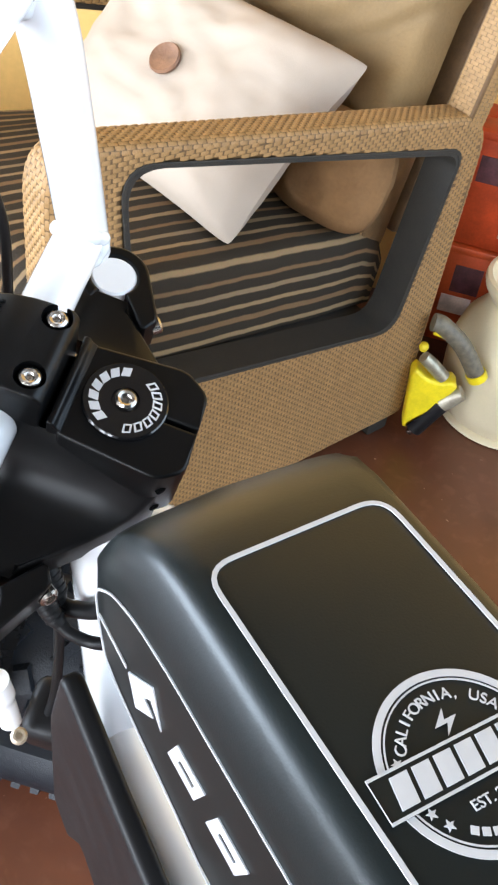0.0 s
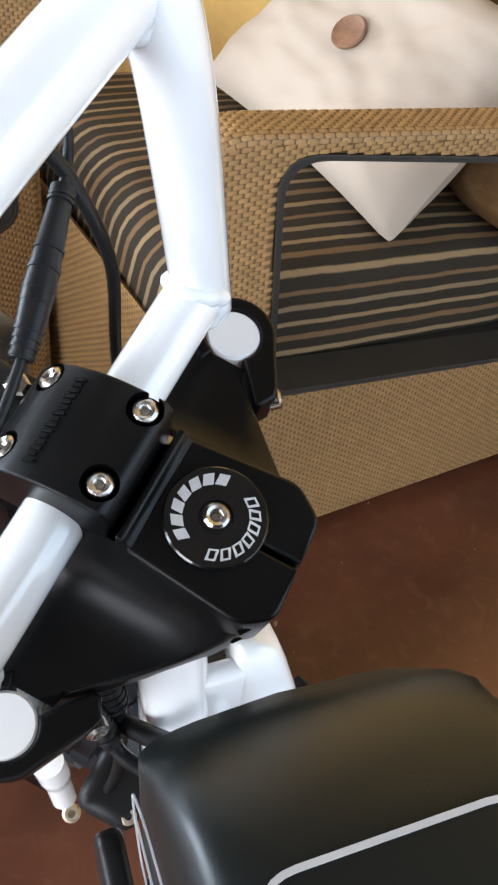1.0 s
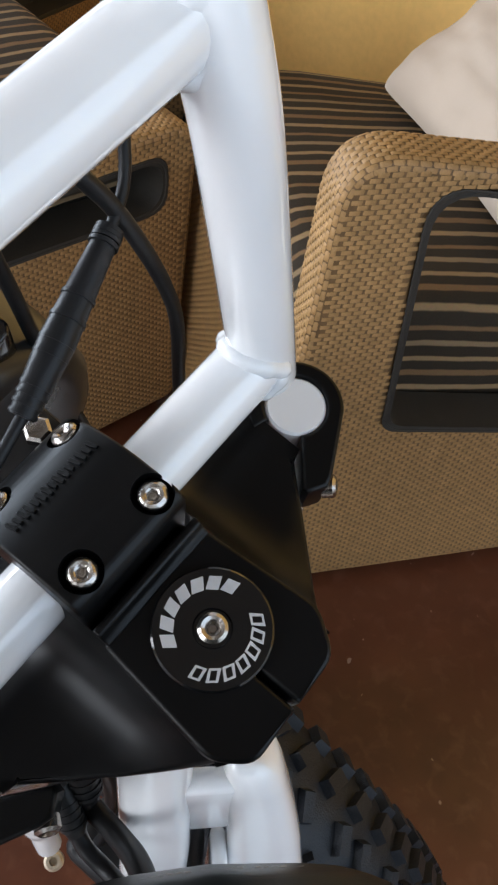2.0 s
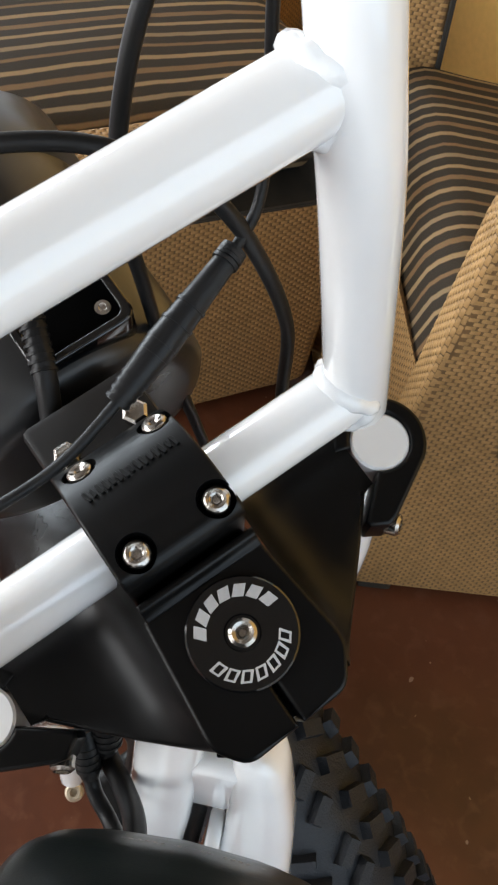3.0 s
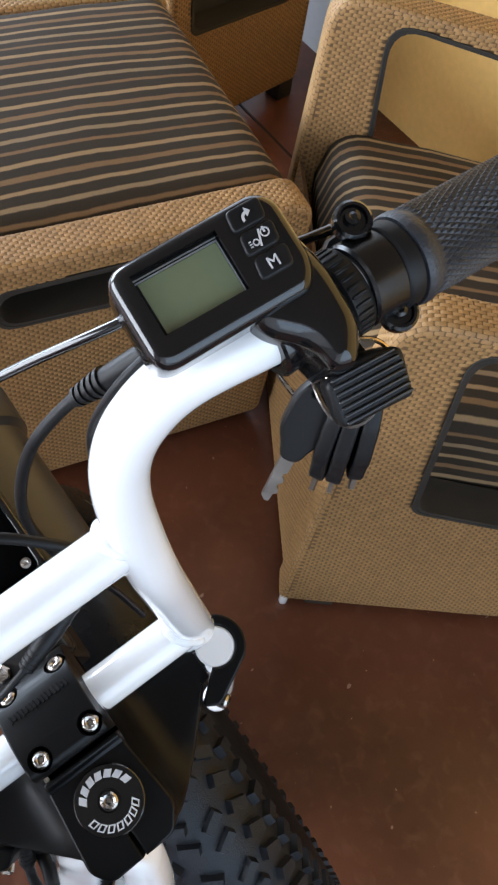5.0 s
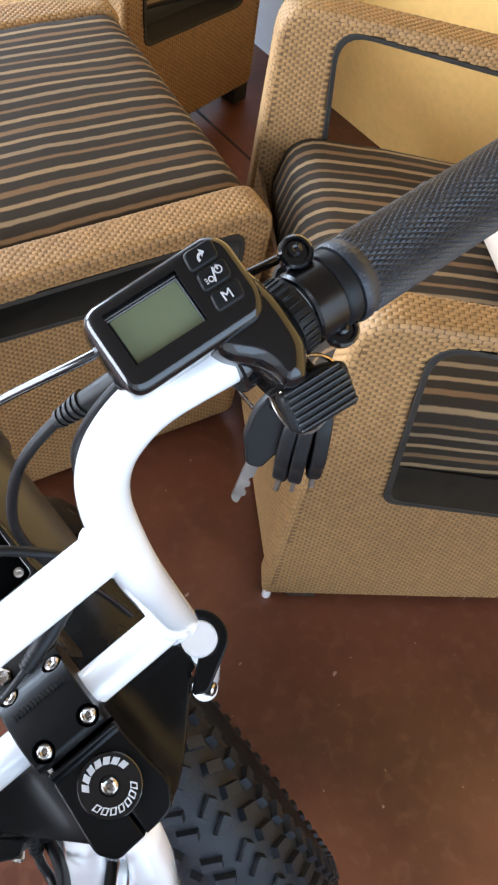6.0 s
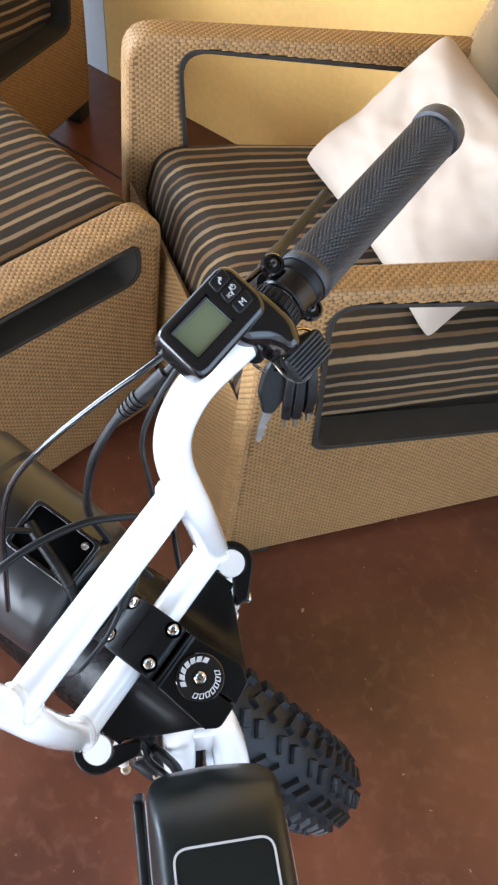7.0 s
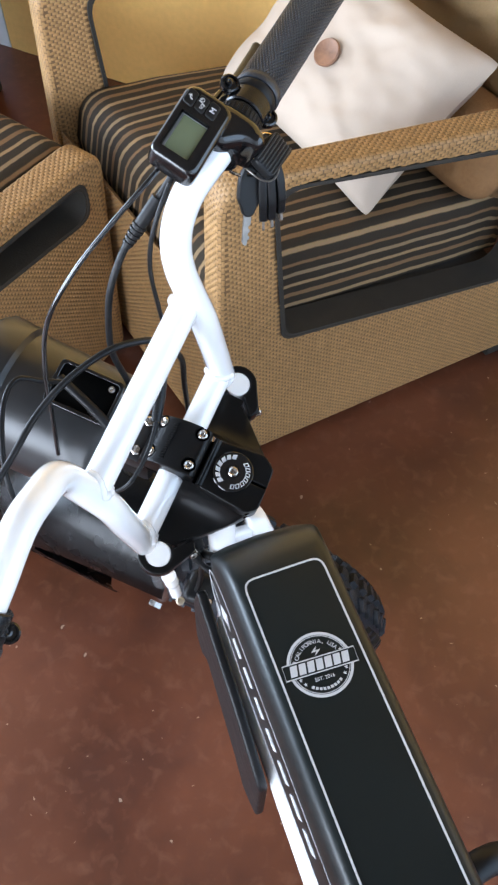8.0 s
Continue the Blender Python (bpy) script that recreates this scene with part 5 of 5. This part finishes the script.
ic = hpart("inline_connector", tube(con, [0.0034, 0.0037, 0.0042, 0.0052, 0.0046, 0.0036], 16), PLASTIC, "ribbed black inline connector")
for a, r_ in ((0.03, 0.0042), (0.09, 0.0043), (0.15, 0.0043), (0.21, 0.0044), (0.46, 0.0049), (0.53, 0.0052), (0.60, 0.0053), (0.67, 0.0051), (0.83, 0.0047), (0.88, 0.0045), (0.93, 0.0043), (0.98, 0.0041)):
    k = min(4, int(a * 5))
    p0, p1 = Vector(con[k]), Vector(con[k + 1])
    c = p0.lerp(p1, a * 5 - k)
    ax = (p1 - p0).normalized()
    hpart("rib", tube([c - ax * 0.0006, c + ax * 0.0006], r_, 16), PLASTIC, "", ic)

CALIPER = mat("bronze_silver", (0.52, 0.44, 0.33), 0.4, metal=0.7, var=0.3, scale=60)

cable([(0.012, 0.160, -0.006), (0.0, 0.172, 0.016), (-0.010, 0.186, 0.028), (-0.034, 0.184, 0.031), (-0.0666, 0.168, 0.028), (-0.0885, 0.152, 0.02), (-0.11, 0.13, -0.02)], 0.0022, "black cable looping beside the lamp")
lp_ = [(0.016, 0.166, -0.014), (0.010, 0.150, -0.0125), (0.004, 0.132, -0.014), (-0.003, 0.114, -0.020), (-0.012, 0.098, -0.034)]
lead = hpart("lamp_lead", tube(smooth_line(lp_), 0.0042, 14), PLASTIC, "black lead over the lamp panel")
for k in range(7):
    c, ax = Vector((0.003, 0.130, -0.0145)).lerp(Vector((-0.003, 0.114, -0.0200)), k / 6), Vector((-0.36, -0.9, -0.25)).normalized()
    hpart("rib", tube([c - ax * 0.0006, c + ax * 0.0006], 0.0050, 14), PLASTIC, "", lead)

# wiring and brake parts between the crown and the shell
H, B = HEAD.copy(), BODY.copy()


def hv(*p):
    return H @ Vector(p)


def bv(*p):
    return B @ Vector(p)


for p, q, r_ in (((-0.050, 0.012, -0.064), (-0.060, 0.000, -0.079), 0.0058), ((-0.062, 0.010, -0.070), (-0.070, -0.005, -0.079), 0.0045)):
    a, b = hv(*p), hv(*q)
    pl = part("wiring_plug", tube([a, a.lerp(b, 0.3), a.lerp(b, 0.8), b], [r_ * 0.9, r_, r_, r_ * 0.75], 16), PLASTIC, bike, "black ribbed wiring plug")
    for k in range(4):
        part("rib", tube([a.lerp(b, 0.35 + 0.14 * k), a.lerp(b, 0.41 + 0.14 * k)], r_ * 1.06, 16), PLASTIC, pl)
cable([hv(-0.0595, 0.001, -0.0785), bv(-0.034, 0.106, -0.142), bv(-0.026, 0.096, -0.138), bv(-0.018, 0.080, -0.122), bv(-0.012, 0.05, -0.095)], 0.0040, "black cable from plug to shell", None, "cable", True)
cable([hv(-0.0695, -0.004, -0.0785), bv(-0.036, 0.094, -0.146), bv(-0.028, 0.086, -0.148), bv(-0.02, 0.072, -0.134), bv(-0.015, 0.045, -0.10)], 0.0030, "black cable from plug to shell", None, "cable", True)
cable([hv(-0.044, 0.012, -0.058), hv(-0.050, 0.004, -0.09), hv(-0.058, -0.004, -0.14), hv(-0.075, -0.012, -0.20), hv(-0.092, -0.012, -0.235)], 0.0028, "black brake hose down to the caliper", None, "cable", True)
cable([bv(0.003, 0.118, -0.166), bv(0.0025, 0.110, -0.178), bv(0.002, 0.100, -0.20), bv(0.001, 0.08, -0.23)], 0.0040, "black cable between the neck tubes", None, "cable", True)
cal = hpart("brake_caliper", box((-0.098, -0.034, -0.262), (-0.062, 0.000, -0.218), 0.008, None, 3), PLASTIC, "black brake caliper with bronze bolts")
for x, y, z in ((-0.101, -0.002, -0.226), (-0.090, -0.028, -0.236)):
    hpart("caliper_bolt", lathe([(0, 0), (0.004, 0), (0.0046, 0.0015), (0.0046, 0.006), (0.0034, 0.0075), (0.002, 0.0075), (0.0018, 0.005), (0, 0.005)], 18, pose(x, y, z + 0.010)), CALIPER, "", cal)
hpart("caliper_mount", tube(smooth_line([(-0.086, 0.018, -0.165), (-0.090, 0.012, -0.182), (-0.096, 0.005, -0.203)]), [0.0075] * 6 + [0.0062] * 7, 16), WHITE, "", cal)

# ---- clutter by the wall ----
RED1 = mat("orange_red_print", (0.62, 0.09, 0.02), 0.4, var=0.25, scale=18, bump=0.1)
RED2 = mat("red_print", (0.6, 0.075, 0.02), 0.4, var=0.3, scale=24, bump=0.1)
PALEPRINT = mat("pale_print", (0.75, 0.6, 0.5), 0.5, var=0.3, scale=30, bump=0.0)
DARKPRINT = mat("dark_print", (0.12, 0.04, 0.045), 0.5, var=0.5, scale=45, bump=0.0)


def carton(m, material, label, patches):
    """A closed carton with a taped lid and patches of print on the side that faces the bike."""
    c = thing("carton", label, "carton", m.translation)
    c.matrix_basis = m.copy()
    bd = part("carton_body", box((-0.16, -0.07, 0.0), (0.16, 0.07, 0.220), 0.006), material, c, "", m)
    part("lid_flap", box((-0.161, -0.071, 0.208), (0.161, -0.001, 0.2235), 0.003), material, c, "", m)
    part("lid_flap", box((-0.161, 0.001, 0.208), (0.161, 0.071, 0.2235), 0.003), material, c, "", m)
    for x0, x1, z0, z1, ink in patches:
        part("print_patch", box((x0, -0.0713, z0), (x1, -0.0695, z1), 0.0006), ink, bd, "", m)


carton(pose(0.455, 1.765, 0, 0, 0, -12), RED1, "orange-red printed carton on the floor beside the wall", ((-0.118, -0.062, 0.125, 0.185, DARKPRINT), (-0.13, -0.07, 0.075, 0.115, PALEPRINT), (-0.03, 0.13, 0.05, 0.15, PALEPRINT)))
carton(pose(0.458, 1.768, 0.2255, 0, 0, -14), RED2, "orange-red printed carton stacked on another carton", ((-0.06, 0.13, 0.03, 0.15, PALEPRINT), (-0.13, -0.08, 0.13, 0.18, DARKPRINT)))
CERAMIC = mat("cream_ceramic", (0.72, 0.62, 0.42), 0.35, var=0.08, scale=8)
UM = pose(0.447, 1.528, 0)
urn = thing("urn", "cream ceramic urn with a flared rim, standing on the floor", "urn", UM.translation)
part("body", lathe([(0, 0.010), (0.112, 0.010), (0.121, 0.020), (0.129, 0.05), (0.133, 0.10), (0.131, 0.15), (0.121, 0.187), (0.103, 0.211), (0.090, 0.230), (0.087, 0.245), (0.080, 0.245), (0.080, 0.22), (0, 0.20)], 48), CERAMIC, urn, "", UM)
part("rim", lathe([(0.0802, 0.242), (0.0872, 0.244), (0.093, 0.254), (0.104, 0.268), (0.108, 0.280), (0.106, 0.289), (0.099, 0.291), (0.088, 0.272), (0.0802, 0.242)], 48), CERAMIC, urn, "", UM)
part("foot", lathe([(0, 0), (0.119, 0), (0.125, 0.003), (0.125, 0.009), (0.116, 0.0135), (0, 0.0135)], 48), CERAMIC, urn, "", UM)
YEL = mat("yellow_plastic", (0.78, 0.60, 0.015), 0.4, var=0.2, scale=30)
GREYTUBE = mat("grey_ribbed_tube", (0.13, 0.11, 0.075), 0.5, var=0.35, scale=90)
TOOLGREY = mat("grey_metal_sleeve", (0.42, 0.38, 0.28), 0.35, metal=0.6, var=0.3, scale=60)
TY = 1.418
tool = thing("hand_tool", "yellow and black hand tool leaning between armchair and urn", "tool", (0.28, TY, 0))
FT = frame_of(Vector((0.0, TY, 0.0)), (1, 0, 0), (0, 0, 1))
part("tool_body", plate([rounded([(0.246, 0.026), (0.297, 0.083), (0.321, 0.134), (0.310, 0.146), (0.286, 0.139), (0.262, 0.146), (0.243, 0.163), (0.236, 0.150)], [0.006, 0.010, 0.006, 0.006, 0.010, 0.010, 0.006, 0.006], 4)], -0.018, 0.018, 0.006, 3), YEL, tool, "yellow plastic body", FT)
part("tool_handle", tube(smooth_line([(0.250, TY, 0.252), (0.268, TY, 0.247), (0.309, TY - 0.004, 0.214), (0.346, TY - 0.008, 0.162)]), 0.0155, 18), GREYTUBE, tool, "dark grey tube handle", None)
part("handle_ring", tube([(0.343, TY - 0.008, 0.167), (0.350, TY - 0.008, 0.155)], 0.0178, 18), YEL, tool, "yellow end ring", None)
part("handle_ring", tube([(0.257, TY, 0.233), (0.282, TY - 0.001, 0.226)], 0.0055, 14), YEL, tool, "", None)
part("sleeve", tube([(0.251, TY - 0.004, 0.182), (0.268, TY - 0.004, 0.168), (0.294, TY - 0.004, 0.144)], [0.011, 0.0125, 0.0125], 16), TOOLGREY, tool, "grey metal sleeve", None)
part("trigger", lathe([(0, -0.009), (0.006, -0.007), (0.0085, 0), (0.006, 0.007), (0, 0.009)], 16, pose(0.246, TY - 0.004, 0.202)), YEL, tool, "", None)
nose = part("tool_nose", tube([(0.268, TY - 0.006, 0.018), (0.270, TY - 0.006, 0.021), (0.286, TY - 0.006, 0.054), (0.304, TY - 0.006, 0.090)], [0.012, 0.0175, 0.018, 0.018], 18), PLASTIC, tool, "black nose resting on the floor", None)
part("nose_collar", tube([(0.304, TY - 0.006, 0.090), (0.316, TY - 0.006, 0.104), (0.334, TY - 0.006, 0.118)], [0.0185, 0.0185, 0.014], 18), TOOLGREY, tool, "", None)
part("nose_tip", tube([(0.263, TY - 0.006, 0.008), (0.268, TY - 0.006, 0.018)], [0.0065, 0.008], 14), STEEL, nose, "silver tip", None)

# black footrest behind the shell
part("footrest", tube(smooth_line([bv(0.040, -0.215, -0.135), bv(0.075, -0.205, -0.128), bv(0.105, -0.21, -0.14), bv(0.125, -0.235, -0.15)]), 0.011, 14), PLASTIC, bike, "black plastic footrest")
